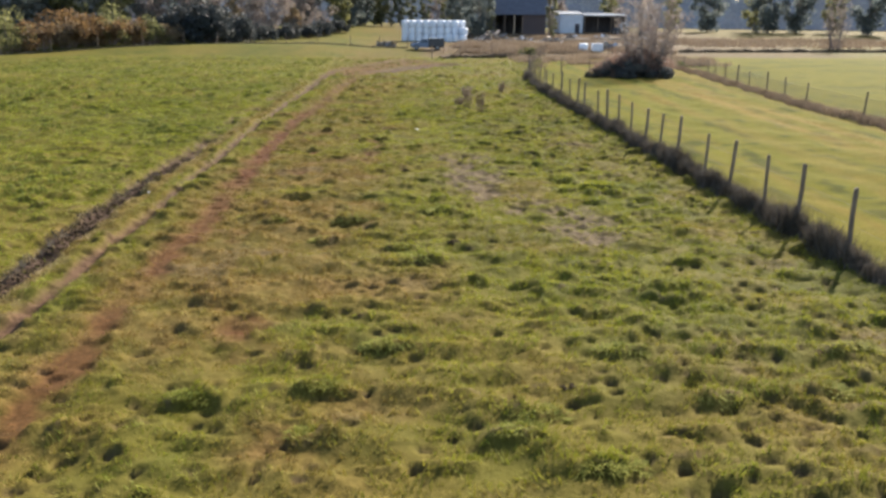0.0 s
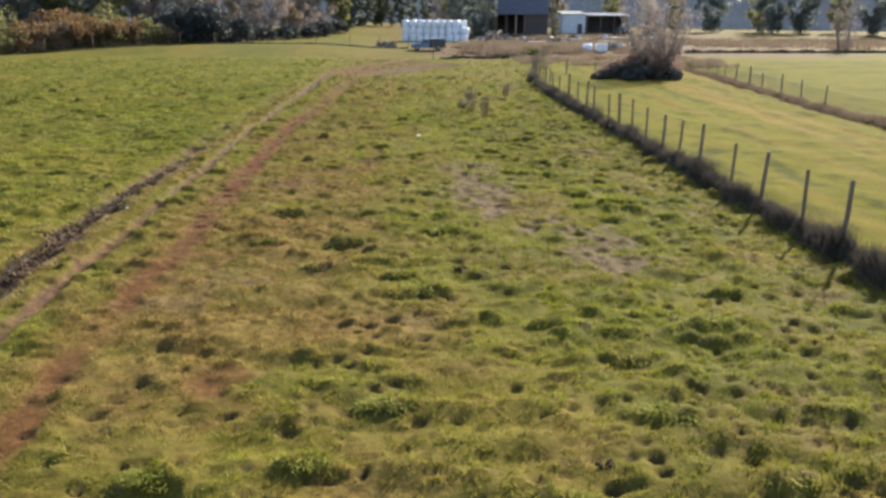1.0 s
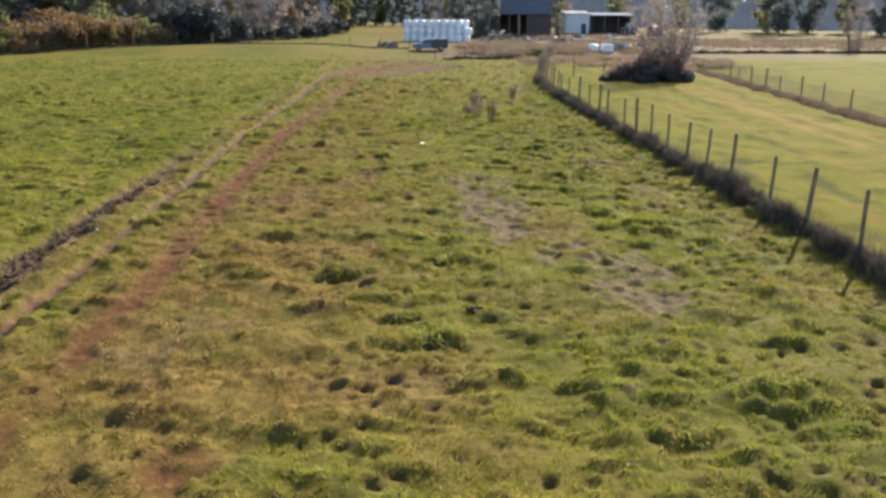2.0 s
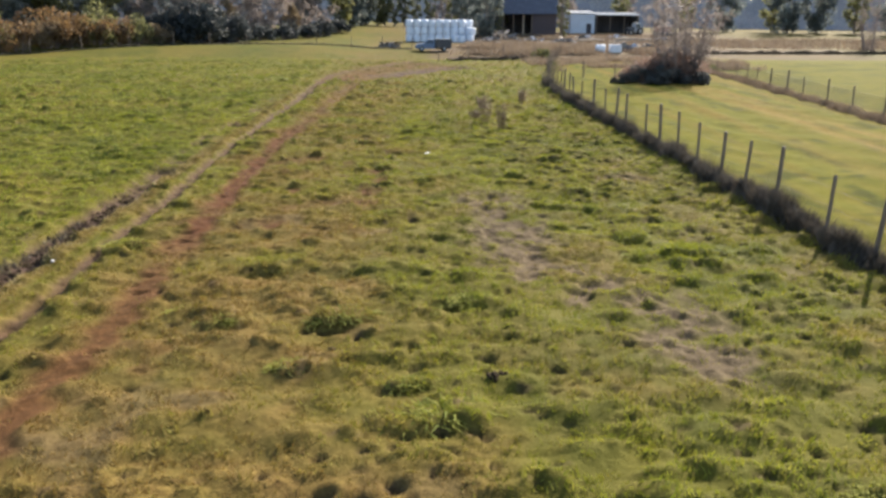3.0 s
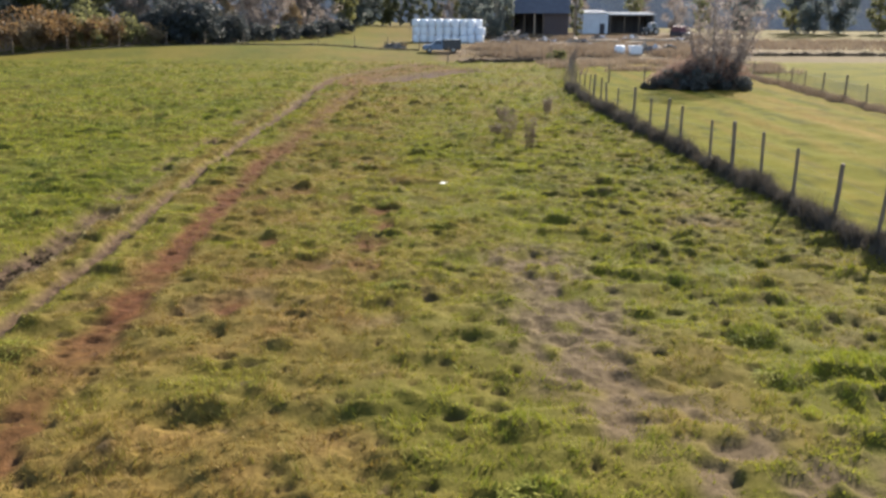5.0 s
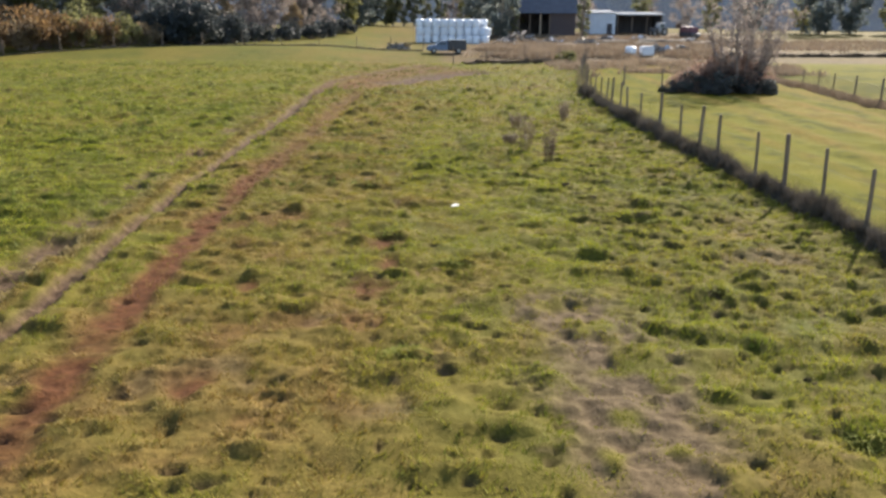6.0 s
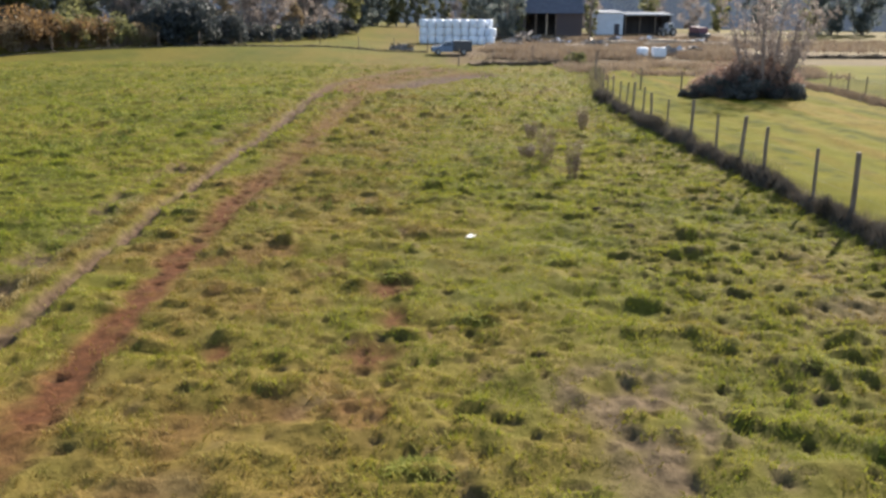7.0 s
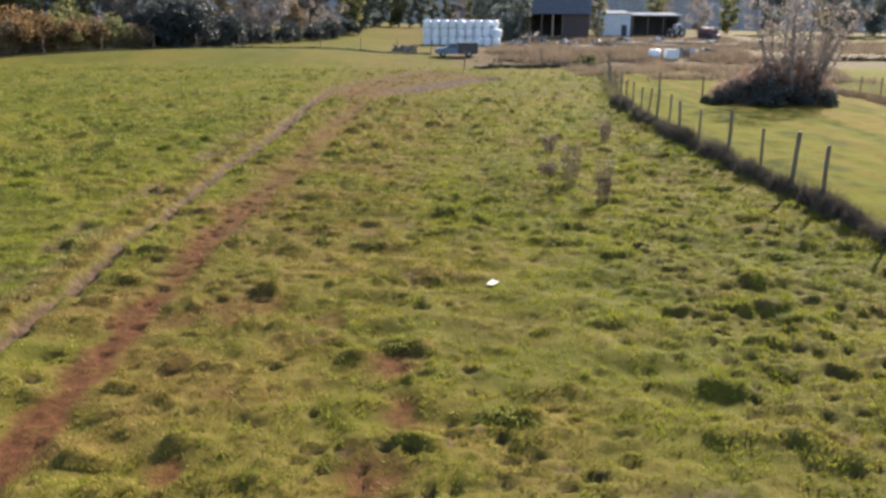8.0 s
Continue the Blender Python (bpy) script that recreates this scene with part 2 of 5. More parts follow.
def off_line(x, y, pts):
    """Distance to a line through the points."""
    best = np.full(np.shape(x), 1e9)
    px, py = [p[0] for p in pts], [p[1] for p in pts]
    near = (x > min(px) - 6) & (x < max(px) + 6) & (y > min(py) - 6) & (y < max(py) + 6)
    if not near.all():
        if near.any():
            best[near] = off_line(x[near], y[near], pts)
        return best
    for (ax, ay), (bx, by) in zip(pts[:-1], pts[1:]):
        dx, dy = bx - ax, by - ay
        t = np.clip(((x - ax) * dx + (y - ay) * dy) / (dx * dx + dy * dy), 0, 1)
        best = np.minimum(best, np.hypot(x - ax - t * dx, y - ay - t * dy))
    return best


RED_RUT = [(-5.2, -16), (-5.7, 18.5), (-5.62, 21.5), (-5.8, 26.5), (-5.9, 31), (-6.02, 35), (-5.95, 40), (-5.7, 47), (-5.3, 56), (-5.0, 64), (-4.2, 74), (-1.2, 83), (3.5, 88.0)]
BROWN_RUT = [(-7.2, -16), (-7.45, 22), (-7.5, 27), (-7.6, 32), (-7.8, 38), (-7.85, 46), (-7.5, 57), (-7.6, 70), (-7.3, 80), (-4.3, 90), (-1.8, 97), (0.6, 102)]
FAR_MUD = [(-2.2, 79.0), (-0.6, 81), (0.9, 85), (2.6, 88), (4.6, 90)]
FURROW = [(-8.9, -16), (-8.65, 16.5), (-8.9, 21), (-8.92, 28), (-8.9, 35), (-9.3, 42), (-9.15, 47), (-9.0, 54), (-8.6, 64), (-7.9, 74)]
FENCE_A = [(10.3, -16), (10.3, 30), (10.3, 55), (10.5, 61), (10.75, 66), (11.2, 70.5), (12.1, 76.5), (14.2, 86), (16.4, 95.5), (18.3, 103.6)]
MUD = [(2.35, 30), (2.4, 27.5), (2.7, 23.5), (4.2, 21.2), (5.0, 18.6)]
RED_PATCHES = [(-3.0, 12.9, 0.6), (-1.5, 31.3, 0.55), (-1.3, 34.3, 0.5), (-1.5, 29.5, 0.45), (-3.8, 27.1, 0.5), (-3.9, 31.5, 0.3), (-1.2, 32.8, 0.4), (-5.9, 75.0, 1.9), (-4.9, 77.5, 2.4), (-4.2, 81.5, 2.6), (-2.9, 86, 2.8), (-1.0, 91, 3.0), (0.8, 96, 3.0), (3.4, 90, 3.2)]
# tussocks: place, half width
TUSSOCKS_NEAR = [(5.5, 7.9, 0.30), (2.5, 8.2, 0.42), (-0.3, 8.3, 0.30), (3.4, 8.7, 0.26), (3.9, 9.0, 0.34), (1.5, 9.1, 0.40), (-1.3, 9.1, 0.40), (-4.8, 9.5, 0.36), (1.8, 9.6, 0.44),
                 (4.6, 9.9, 0.38), (5.3, 10.0, 0.34), (6.3, 10.2, 0.42), (7.0, 10.0, 0.28), (-3.2, 10.3, 0.40), (-1.4, 10.5, 0.40), (4.6, 10.7, 0.34), (7.5, 11.4, 0.40), (3.6, 11.5, 0.42),
                 (-0.3, 12.1, 0.50), (2.7, 12.9, 0.46), (-3.0, 13.2, 0.30), (5.9, 13.6, 0.40), (3.5, 13.6, 0.50), (-0.7, 14.1, 0.30), (5.4, 14.8, 0.45), (4.0, 15.0, 0.30), (-6.7, 14.8, 0.34),
                 (3.1, 15.5, 0.36), (-1.0, 16.4, 0.30), (-0.1, 16.6, 0.30), (6.6, 16.6, 0.36), (-3.0, 9.0, 0.24)]
TUSSOCKS_MID = [(0.2, 16.9, 0.80), (-0.2, 17.9, 0.40), (-2.1, 18.6, 0.44), (-3.6, 20.3, 0.44), (-1.4, 20.5, 0.64), (-2.4, 21.0, 0.34), (-4.5, 21.0, 0.42), (1.0, 21.2, 0.52), (-4.1, 22.4, 0.26),
                (-7.0, 22.5, 0.34), (8.5, 22.8, 0.28), (5.2, 24.1, 0.52), (6.6, 24.3, 0.80), (8.1, 24.4, 0.42), (-6.9, 25.1, 0.56), (5.4, 25.6, 0.52), (-0.7, 28.0, 0.40), (2.4, 29.6, 0.34), (5.2, 30.7, 0.40), (-6.9, 29.4, 0.36)]
TUSSOCKS_FAR = [(-4.9, 31.7, 0.30), (3.0, 32.0, 0.34), (-0.9, 32.0, 0.30), (0.3, 32.6, 0.46), (-4.6, 33.1, 0.34), (-5.1, 33.5, 0.36), (5.5, 33.9, 0.34), (4.3, 34.1, 0.32), (-6.4, 33.3, 0.30), (-1.2, 34.9, 0.40),
                (-2.5, 35.3, 0.26), (1.3, 35.4, 0.36), (2.4, 35.8, 0.38), (5.8, 35.9, 0.38), (-4.9, 36.7, 0.26), (-6.9, 36.9, 0.36), (6.9, 37.7, 0.38), (-1.6, 38.3, 0.48), (5.9, 38.3, 0.30), (7.2, 39.8, 0.50),
                (9.0, 40.3, 0.40), (2.5, 40.8, 0.54), (-2.2, 40.5, 0.40), (1.2, 45.0, 0.50), (-2.3, 45.0, 0.45), (-6.7, 38.3, 0.32), (-0.6, 41.5, 0.34), (6.2, 44.5, 0.42), (8.2, 46.5, 0.44)]
TUSSOCKS = TUSSOCKS_NEAR + TUSSOCKS_MID + TUSSOCKS_FAR


def masks(x, y):
    """How dry, red, muddy and dark the ground is at each place, 0 to 1."""
    n1, n2, n3 = fbm(x, y, 1.1, 11), fbm(x, y, 0.45, 23, 2), fbm(x, y, 4.0, 31)
    wob = (fbm(x, y, 2.2, 41, 2) - 0.5) * 0.5
    rut_on = smooth(0.30, 0.60, fbm(x, y, 2.2, 77, 2) + 0.10)
    d_red = off_line(x + wob, y, RED_RUT)
    d_brown = off_line(x + wob * 0.6, y, BROWN_RUT)
    d_fur = off_line(x + wob * 0.5, y, FURROW)
    wide = 1 + smooth(42, 62, y) * 1.1 + smooth(70, 84, y) * 1.6
    strong = smooth(25, 28, y) * (1 - smooth(37, 46, y))
    red = (1 - smooth(0.10, 0.58 + 0.45 * smooth(36, 48, y), d_red + (n2 - 0.5) * 0.50)) * (0.30 + 0.52 * rut_on * (1 - 0.35 * smooth(40, 55, y)) + 0.35 * strong * smooth(0.2, 0.45, n2))
    brown = (1 - smooth(0.05, 0.27, d_brown / wide + (n2 - 0.5) * 0.20)) * (0.55 + 0.45 * smooth(0.25, 0.5, n1))
    red = np.maximum(red, brown * 0.55 * (1 - smooth(20, 30, y)))
    for px, py, r in RED_PATCHES:
        red = np.maximum(red, (1 - smooth(0.4, 1.2, np.hypot(x - px, (y - py) * 0.8) / r + (n2 - 0.5) * 1.3)) * 0.95 * (0.55 + 0.45 * smooth(0.3, 0.6, n2)))
    flecks = smooth(0.58, 0.75, fbm(x, y, 0.9, 83, 2)) * smooth(0.42, 0.62, fbm(x, y, 3.0, 85))
    red = np.maximum(red, flecks * 0.55 * smooth(-7.0, -5.5, x) * (1 - smooth(-2.5, 0.5, x)) * (1 - smooth(36, 50, y)))
    fur_on = (1 - smooth(26, 40, y)) + 0.70 * smooth(26, 40, y) * smooth(0.35, 0.6, n1) * (1 - smooth(58, 70, y))
    dark = (1 - smooth(0.24, 0.54, d_fur + (n2 - 0.5) * 0.22)) * fur_on
    dark = np.maximum(dark, brown * (0.30 + 0.55 * smooth(24, 34, y)) * (1 - smooth(62, 76, y)))
    red = np.maximum(red, brown * (0.20 + 0.30 * smooth(64, 76, y)))
    mud = np.maximum((1 - smooth(0.35, 1.5, off_line(x, y, MUD) + (n1 - 0.5) * 1.6)) * smooth(0.22, 0.62, n2) * 0.88, brown * 0.95)
    mud = np.maximum(mud, smooth(0.62, 0.8, n1) * smooth(0.45, 0.6, n3) * 0.4 * (1 - smooth(9.5, 10.5, np.abs(x))))
    far_mud = 1 - smooth(0.9, 2.3, off_line(x, y, FAR_MUD) + (n1 - 0.5) * 1.2)
    mud = np.maximum(mud, far_mud * 0.9)
    red = np.maximum(red * (1 - 0.5 * far_mud), far_mud * 0.35)
    dark = np.maximum(dark, far_mud * 0.85)
    # straw-coloured ground between the ruts and the middle, beside the furrow, over the mown strip and in the yard
    inside = smooth(-7.2, -5.6, x + (n1 - 0.5) * 1.5) * (1 - smooth(-2.5, 2.0, x + (n3 - 0.5) * 3))
    near_part = 1 - smooth(22, 36, y)
    dry = 0.17 + (0.24 + 0.30 * near_part) * inside * smooth(0.28, 0.62, n3 + 0.10) + 0.22 * inside * smooth(0.50, 0.66, fbm(x, y, 1.7, 35)) + 0.24 * smooth(0.54, 0.74, n1) + 0.16 * smooth(0.48, 0.62, fbm(x, y, 5.5, 33)) + 0.26 * smooth(0.50, 0.68, fbm(x, y, 1.9, 37))
    dry = np.maximum(dry, (1 - smooth(0.05, 0.5, np.abs(x + 8.3 + wob * 0.4))) * 0.85 * (1 - smooth(60, 74, y)))
    left = 1 - smooth(-9.8, -8.7, x + (n1 - 0.5) * 1.2)
    dry = dry * (1 - 0.6 * left)
    mown = smooth(0.2, 0.7, x - fence_x(y)) * (1 - smooth(108, 114, y)) * (1 - smooth(0, 1.2, x - fence2_x(y)))
    u = x - 0.055 * (y - 45) + 0.5 * (fbm(x * 0.4, y * 0.10, 2.0, 88) - 0.5)
    fine_rows = vnoise(u, y * 0.05, 0.5, 89)
    band = 0.65 * np.exp(-((u - 16.8) / 0.55) ** 2) + 0.35 * np.exp(-((u - 14.2) / 0.4) ** 2) + 0.80 * smooth(18.6, 19.6, u) * (1 - smooth(21.8, 22.8, u)) + 0.65 * smooth(23.2, 24.4, u)
    dry = dry * (1 - mown) + mown * np.clip(band * (0.25 + 1.1 * fine_rows) + 0.25 * smooth(0.55, 0.8, fine_rows) + 0.4 * (n1 - 0.5), 0, 1)
    dry = dry * (1 - 0.75 * smooth(0.5, 2.0, x - fence2_x(y)) * (1 - smooth(104, 108, y)))
    yard = smooth(105, 107, y) * (1 - smooth(185, 205, y)) * smooth(1, 4, x + (y - 106) * 0.05) * (1 - smooth(56, 66, x - (y - 106) * 0.1))
    dry = np.maximum(dry, yard * 0.9)
    far_tan = smooth(114, 116, y) * smooth(40, 46, x)
    dry = np.maximum(dry, far_tan * 0.65)
    mud = np.maximum(np.clip(mud, 0, 1), yard * (0.45 + 0.5 * smooth(0.35, 0.65, n3)))
    dark = np.maximum(dark, 0.70 * pits(x, y) * (1 - 0.8 * np.clip(mud, 0, 1)) * (1 - smooth(-0.3, 0.3, x - fence_x(y))) * (1 - smooth(75, 100, y)))
    return np.clip(dry, 0, 1), np.clip(red, 0, 1), np.clip(mud, 0, 1), np.clip(dark, 0, 1)


def fence_x(y):
    return np.interp(y, [p[1] for p in FENCE_A], [p[0] for p in FENCE_A])


def fence2_x(y):
    return np.interp(y, (30, 41, 46.5, 55, 67, 73, 81, 95), (24.6, 25.0, 25.1, 26.2, 27.6, 28.7, 29.3, 30.2))


def domes(x, y, cell, seed, share, rx, ry):
    """Rounded bumps, 0 to 1, one at most in each square of that size, each with its own place, width and height."""
    ix, iy = np.floor(x / cell), np.floor(y / cell)
    best = np.zeros(np.shape(x))
    for j in (-1, 0, 1):
        for i in (-1, 0, 1):
            a, b = ix + i, iy + j
            r1, r2, r3, r4 = (lattice(a, b, seed + k) for k in range(4))
            wide = rx * (0.55 + 0.9 * r3)
            d = np.hypot((x - (a + 0.1 + 0.8 * r1) * cell) / wide, (y - (b + 0.1 + 0.8 * r2) * cell) / (ry * (0.6 + 0.8 * r4)))
            here = (lattice(a, b, seed + 4) < share) * (0.45 + 0.55 * r4)
            best = np.maximum(best, here * (1 - smooth(0.40, 1.0, d)))
    return best


def trampled(x, y):
    """0 to 1: the stretch of the pasture that hooves have broken up most."""
    return np.maximum(smooth(0.5, 3.0, x) * (1 - smooth(11.5, 14.5, y)), smooth(2.5, 4.5, x) * smooth(28, 31, y) * (1 - smooth(38, 42, y)))


def tussock_field(x, y):
    """0 to 1: how far the turf stands up in tussocks."""
    near = (x > -62) & (x < 22) & (y > -14) & (y < 126)
    if not near.all():
        out = np.zeros(np.shape(x))
        if near.any():
            out[near] = tussock_field(x[near], y[near])
        return out
    jag = vnoise(x, y, 0.13, 63) - 0.5
    wx, wy = x + 0.50 * (vnoise(x, y, 0.35, 61) - 0.5) + 0.09 * jag, y + 0.26 * (vnoise(x, y, 0.35, 62) - 0.5) + 0.05 * jag
    many = smooth(0.38, 0.66, fbm(x, y, 3.6, 9) + 0.12 * trampled(x, y) + 0.06 * smooth(3, 6, x))
    tracks = smooth(-9.4, -8.8, x) * (1 - smooth(-5.2, -3.5, x))
    many = many * (1 - 0.45 * tracks)
    t = 0.72 * domes(wx, wy, 1.55, 501, 0.10 + 0.50 * many, 0.48, 0.22)
    t = np.maximum(t, 0.52 * domes(wx, wy, 0.72, 511, 0.16 + 0.50 * many, 0.27, 0.13))
    t = np.maximum(t, 0.36 * domes(wx, wy, 0.37, 521, 0.30 + 0.40 * many, 0.16, 0.09))
    far = smooth(34, 60, np.hypot(x, y))
    t = np.maximum(t, 1.15 * far * domes(wx, wy, 1.15, 531, 0.20 + 0.42 * many, 0.42, 0.24))
    for px, py, r in TUSSOCKS:
        near = (np.abs(x - px) < 2.2 * r) & (np.abs(y - py) < 2.0 * r)
        if near.any():
            d = np.hypot((wx[near] - px) / (1.25 * r), (wy[near] - py) / (0.58 * r))
            t[near] = np.maximum(t[near], min(0.85, 0.30 + 0.75 * r) * (1 - smooth(0.42, 1.05, d + 0.5 * jag[near])))
    return t


def pits(x, y):
    """Hoof-worn hollows in the turf."""
    near = (x > -32) & (x < 11) & (y > -14) & (y < 80)
    if not near.all():
        out = np.zeros(np.shape(x))
        if near.any():
            out[near] = pits(x[near], y[near])
        return out
    share = 0.12 + 0.38 * smooth(0.40, 0.62, fbm(x, y, 2.6, 73)) + 0.60 * trampled(x, y)
    return domes(x + 0.06 * (vnoise(x, y, 0.12, 72) - 0.5), y, 0.36, 541, share, 0.150, 0.100)


def land(x, y):
    """The large shape of the land."""
    z = 0.7 * smooth(104, 120, y) + 0.5 * smooth(94, 118, y) * (1 - smooth(-14, -3, x)) + 1.0 * smooth(150, 190, y) + 1.1 * smooth(140, 185, y) * smooth(-42, -8, x) * (1 - smooth(0, 14, x))
    return z + (fbm(x, y, 60.0, 3) - 0.5) * 1.2 * smooth(180, 300, np.hypot(x, y))


def height(x, y, known=None):
    x, y = np.asarray(x, float), np.asarray(y, float)
    near = 1 - smooth(92, 125, np.hypot(x * 0.9, y))
    dry, red, mud, dark, t = known if known else (*masks(x, y), tussock_field(x, y))
    mown = smooth(-0.1, 0.6, x - fence_x(y))
    worn = pits(x, y)
    hollow = worn * (1 - mown) * (1 - 0.8 * np.clip(mud, 0, 1)) * (1 - np.clip(2 * t, 0, 1))
    t = t * (1 - 0.7 * np.maximum(red, mud)) * (1 - 0.9 * mown)
    z = 0.19 * t + 0.10 * (fbm(x, y, 2.4, 13) - 0.5) + 0.030 * (vnoise(x, y, 0.26, 15) - 0.5) * (1 - mown) + mown * (0.13 * vnoise(x - 0.055 * y, y * 0.35, 0.8, 18) + 0.08 * vnoise(x, y * 1.2, 1.3, 20))
    z = z + 0.19 * (1 - mown) * (1 - np.clip(red + mud, 0, 1)) * (vnoise(x + 0.3 * vnoise(x, y, 0.5, 21), y * 1.5, 0.75, 22) - 0.5)
    z = z - 0.14 * hollow
    z = z - 0.05 * red - 0.05 * mud + 0.07 * mud * (vnoise(x, y, 0.22, 16) - 0.5) * 2 - 0.17 * np.clip(dark - 0.70 * worn * (1 - 0.8 * np.clip(mud, 0, 1)), 0, 1) + 0.06 * (1 - smooth(-9.6, -9.0, x))
    z = z + 0.16 * np.exp(-((x - fence_x(y) + 0.15) / 0.42) ** 2) * (1 - smooth(95, 105, y))
    return land(x, y) + z * near


class Field:
    """The ground's values on a fine grid, read off between its points."""
    X0, Y0, D, NX, NY = -47.0, -14.0, 0.11, 665, 1075

    def __init__(self):
        gx, gy = np.meshgrid(self.X0 + self.D * np.arange(self.NX), self.Y0 + self.D * np.arange(self.NY))
        x, y = gx.ravel(), gy.ravel()
        self.v = [a.reshape(self.NY, self.NX) for a in (*masks(x, y), tussock_field(x, y))]

    def read(self, x, y):
        u, v = np.clip((x - self.X0) / self.D, 0, self.NX - 1.01), np.clip((y - self.Y0) / self.D, 0, self.NY - 1.01)
        i, j = u.astype(int), v.astype(int)
        u, v = u - i, v - j
        return [(a[j, i] * (1 - u) + a[j, i + 1] * u) * (1 - v) + (a[j + 1, i] * (1 - u) + a[j + 1, i + 1] * u) * v for a in self.v]


FIELD = Field()


def high(x, y):
    return float(height(np.array([x]), np.array([y]))[0])


def part(name, bm, material, parent=None, label=""):
    """Links a bmesh as one mesh object, under a thing or a part if given."""
    me = bpy.data.meshes.new(name)
    bm.to_mesh(me)
    bm.free()
    for m in material if isinstance(material, (list, tuple)) else (material,):
        me.materials.append(m)
    ob = new(name, me)
    ob.parent = parent
    if label:
        ob["label"] = label
    return ob


def raw_mesh(name, verts, faces, material, parent=None, attrs=()):
    """A mesh from arrays; faces all have the same number of corners."""
    me = bpy.data.meshes.new(name)
    verts, faces = np.asarray(verts, np.float32), np.asarray(faces, np.int32)
    k = faces.shape[1]
    me.vertices.add(len(verts))
    me.vertices.foreach_set("co", verts.ravel())
    me.loops.add(faces.size)
    me.loops.foreach_set("vertex_index", faces.ravel())
    me.polygons.add(len(faces))
    me.polygons.foreach_set("loop_start", np.arange(len(faces), dtype=np.int32) * k)
    for key, values in attrs:
        a = me.attributes.new(key, "FLOAT", "POINT")
        a.data.foreach_set("value", np.asarray(values, np.float32))
    me.update(calc_edges=True)
    me.materials.append(material)
    ob = new(name, me)
    ob.parent = parent
    return ob


def box(bm, x0, x1, y0, y1, z0, z1, bevel=0.0, m=None):
    r = bmesh.ops.create_cube(bm, size=1.0, matrix=Matrix.LocRotScale(((x0 + x1) / 2, (y0 + y1) / 2, (z0 + z1) / 2), None, (x1 - x0, y1 - y0, z1 - z0)))
    vs = r["verts"]
    if bevel:
        es = list({e for v in vs for e in v.link_edges})
        out = bmesh.ops.bevel(bm, geom=es, offset=bevel, segments=2, affect="EDGES")
        vs = out["verts"] + [v for v in vs if v.is_valid]
    if m is not None:
        bmesh.ops.transform(bm, matrix=m, verts=list({v for v in vs if v.is_valid}))
    return vs


def tube(bm, pts, radii, sides=6, cap=True):
    """A tapered round bar along the points."""
    rings = []
    for i, p in enumerate(pts):
        p = Vector(p)
        a = Vector(pts[min(i + 1, len(pts) - 1)]) - Vector(pts[max(i - 1, 0)])
        a.normalize()
        u = a.orthogonal().normalized()
        v = a.cross(u)
        rings.append([bm.verts.new(p + (u * math.cos(2 * math.pi * k / sides) + v * math.sin(2 * math.pi * k / sides)) * radii[i]) for k in range(sides)])
    for r0, r1 in zip(rings[:-1], rings[1:]):
        for k in range(sides):
            bm.faces.new((r0[k], r0[(k + 1) % sides], r1[(k + 1) % sides], r1[k]))
    if cap:
        bm.faces.new(rings[-1])
        bm.faces.new(rings[0][::-1])


def thing(name, x, y, z=None, rz=0.0, **tags):
    ob = new(name)
    ob.matrix_world = pose(x, y, high(x, y) if z is None else z, 0, 0, rz)
    ob.empty_display_size = 0.2
    return tagged(ob, **tags)


# ---- the ground: one sheet to the horizon ----
def steps(*spans):
    out = []
    for a, b, d in spans:
        out += list(np.arange(a, b - 1e-6, d))
    return np.array(out + [spans[-1][1]])


def build_ground():
    xs = steps((-1600, -400, 200), (-400, -120, 28), (-120, -60, 4), (-60, -44, 1.0), (-44, -26, 0.28), (-26, -13, 0.15), (-13, -8.5, 0.09), (-8.5, 9, 0.068), (9, 11.5, 0.11), (11.5, 26, 0.24), (26, 32, 0.4), (32, 80, 2), (80, 400, 20), (400, 1600, 200))
    ys = steps((-1200, -100, 220), (-100, -28, 9), (-28, -14, 1), (-14, 6, 0.22), (6, 44, 0.080), (44, 54, 0.11), (54, 72, 0.19), (72, 108, 0.42), (108, 125, 0.8), (125, 210, 2.5), (210, 500, 20), (500, 3000, 250))
    gx, gy = np.meshgrid(xs, ys)
    x, y = gx.ravel(), gy.ravel()
    dry, red, mud, dark = masks(x, y)
    tuft = tussock_field(x, y)
    lush = np.clip(tuft, 0, 1) * (1 - smooth(-0.1, 0.6, x - fence_x(y))) * (1 - smooth(92, 125, y)) * (1 - np.maximum(red, mud)) * 0.15
    u = x - 0.055 * (y - 45)
    lush = np.maximum(lush, 0.9 * smooth(0.56, 0.74, 0.6 * vnoise(u, y * 0.22, 0.55, 90) + 0.4 * vnoise(x, y, 0.5, 92)) * smooth(0.5, 1.5, x - fence_x(y)) * (1 - smooth(96, 104, y)))
    z = height(x, y, (dry, red, mud, dark, tuft))
    nx, ny = len(xs), len(ys)
    i = (np.arange(ny - 1)[:, None] * nx + np.arange(nx - 1)[None, :]).ravel()
    faces = np.stack([i, i + 1, i + nx + 1, i + nx], 1)
    ob = raw_mesh("ground", np.stack([x, y, z], 1), faces, M_GROUND, None, (("dry", dry), ("red", red), ("mud", mud), ("dark", dark), ("lush", lush), ("mown", smooth(0.1, 0.8, x - fence_x(y)) * (1 - smooth(100, 112, y)))))
    ob.data.polygons.foreach_set("use_smooth", np.ones(len(faces), bool))
    tagged(ob, "grazed pasture ground with tussocks, red ruts and trodden mud", "ground", kind="structure")


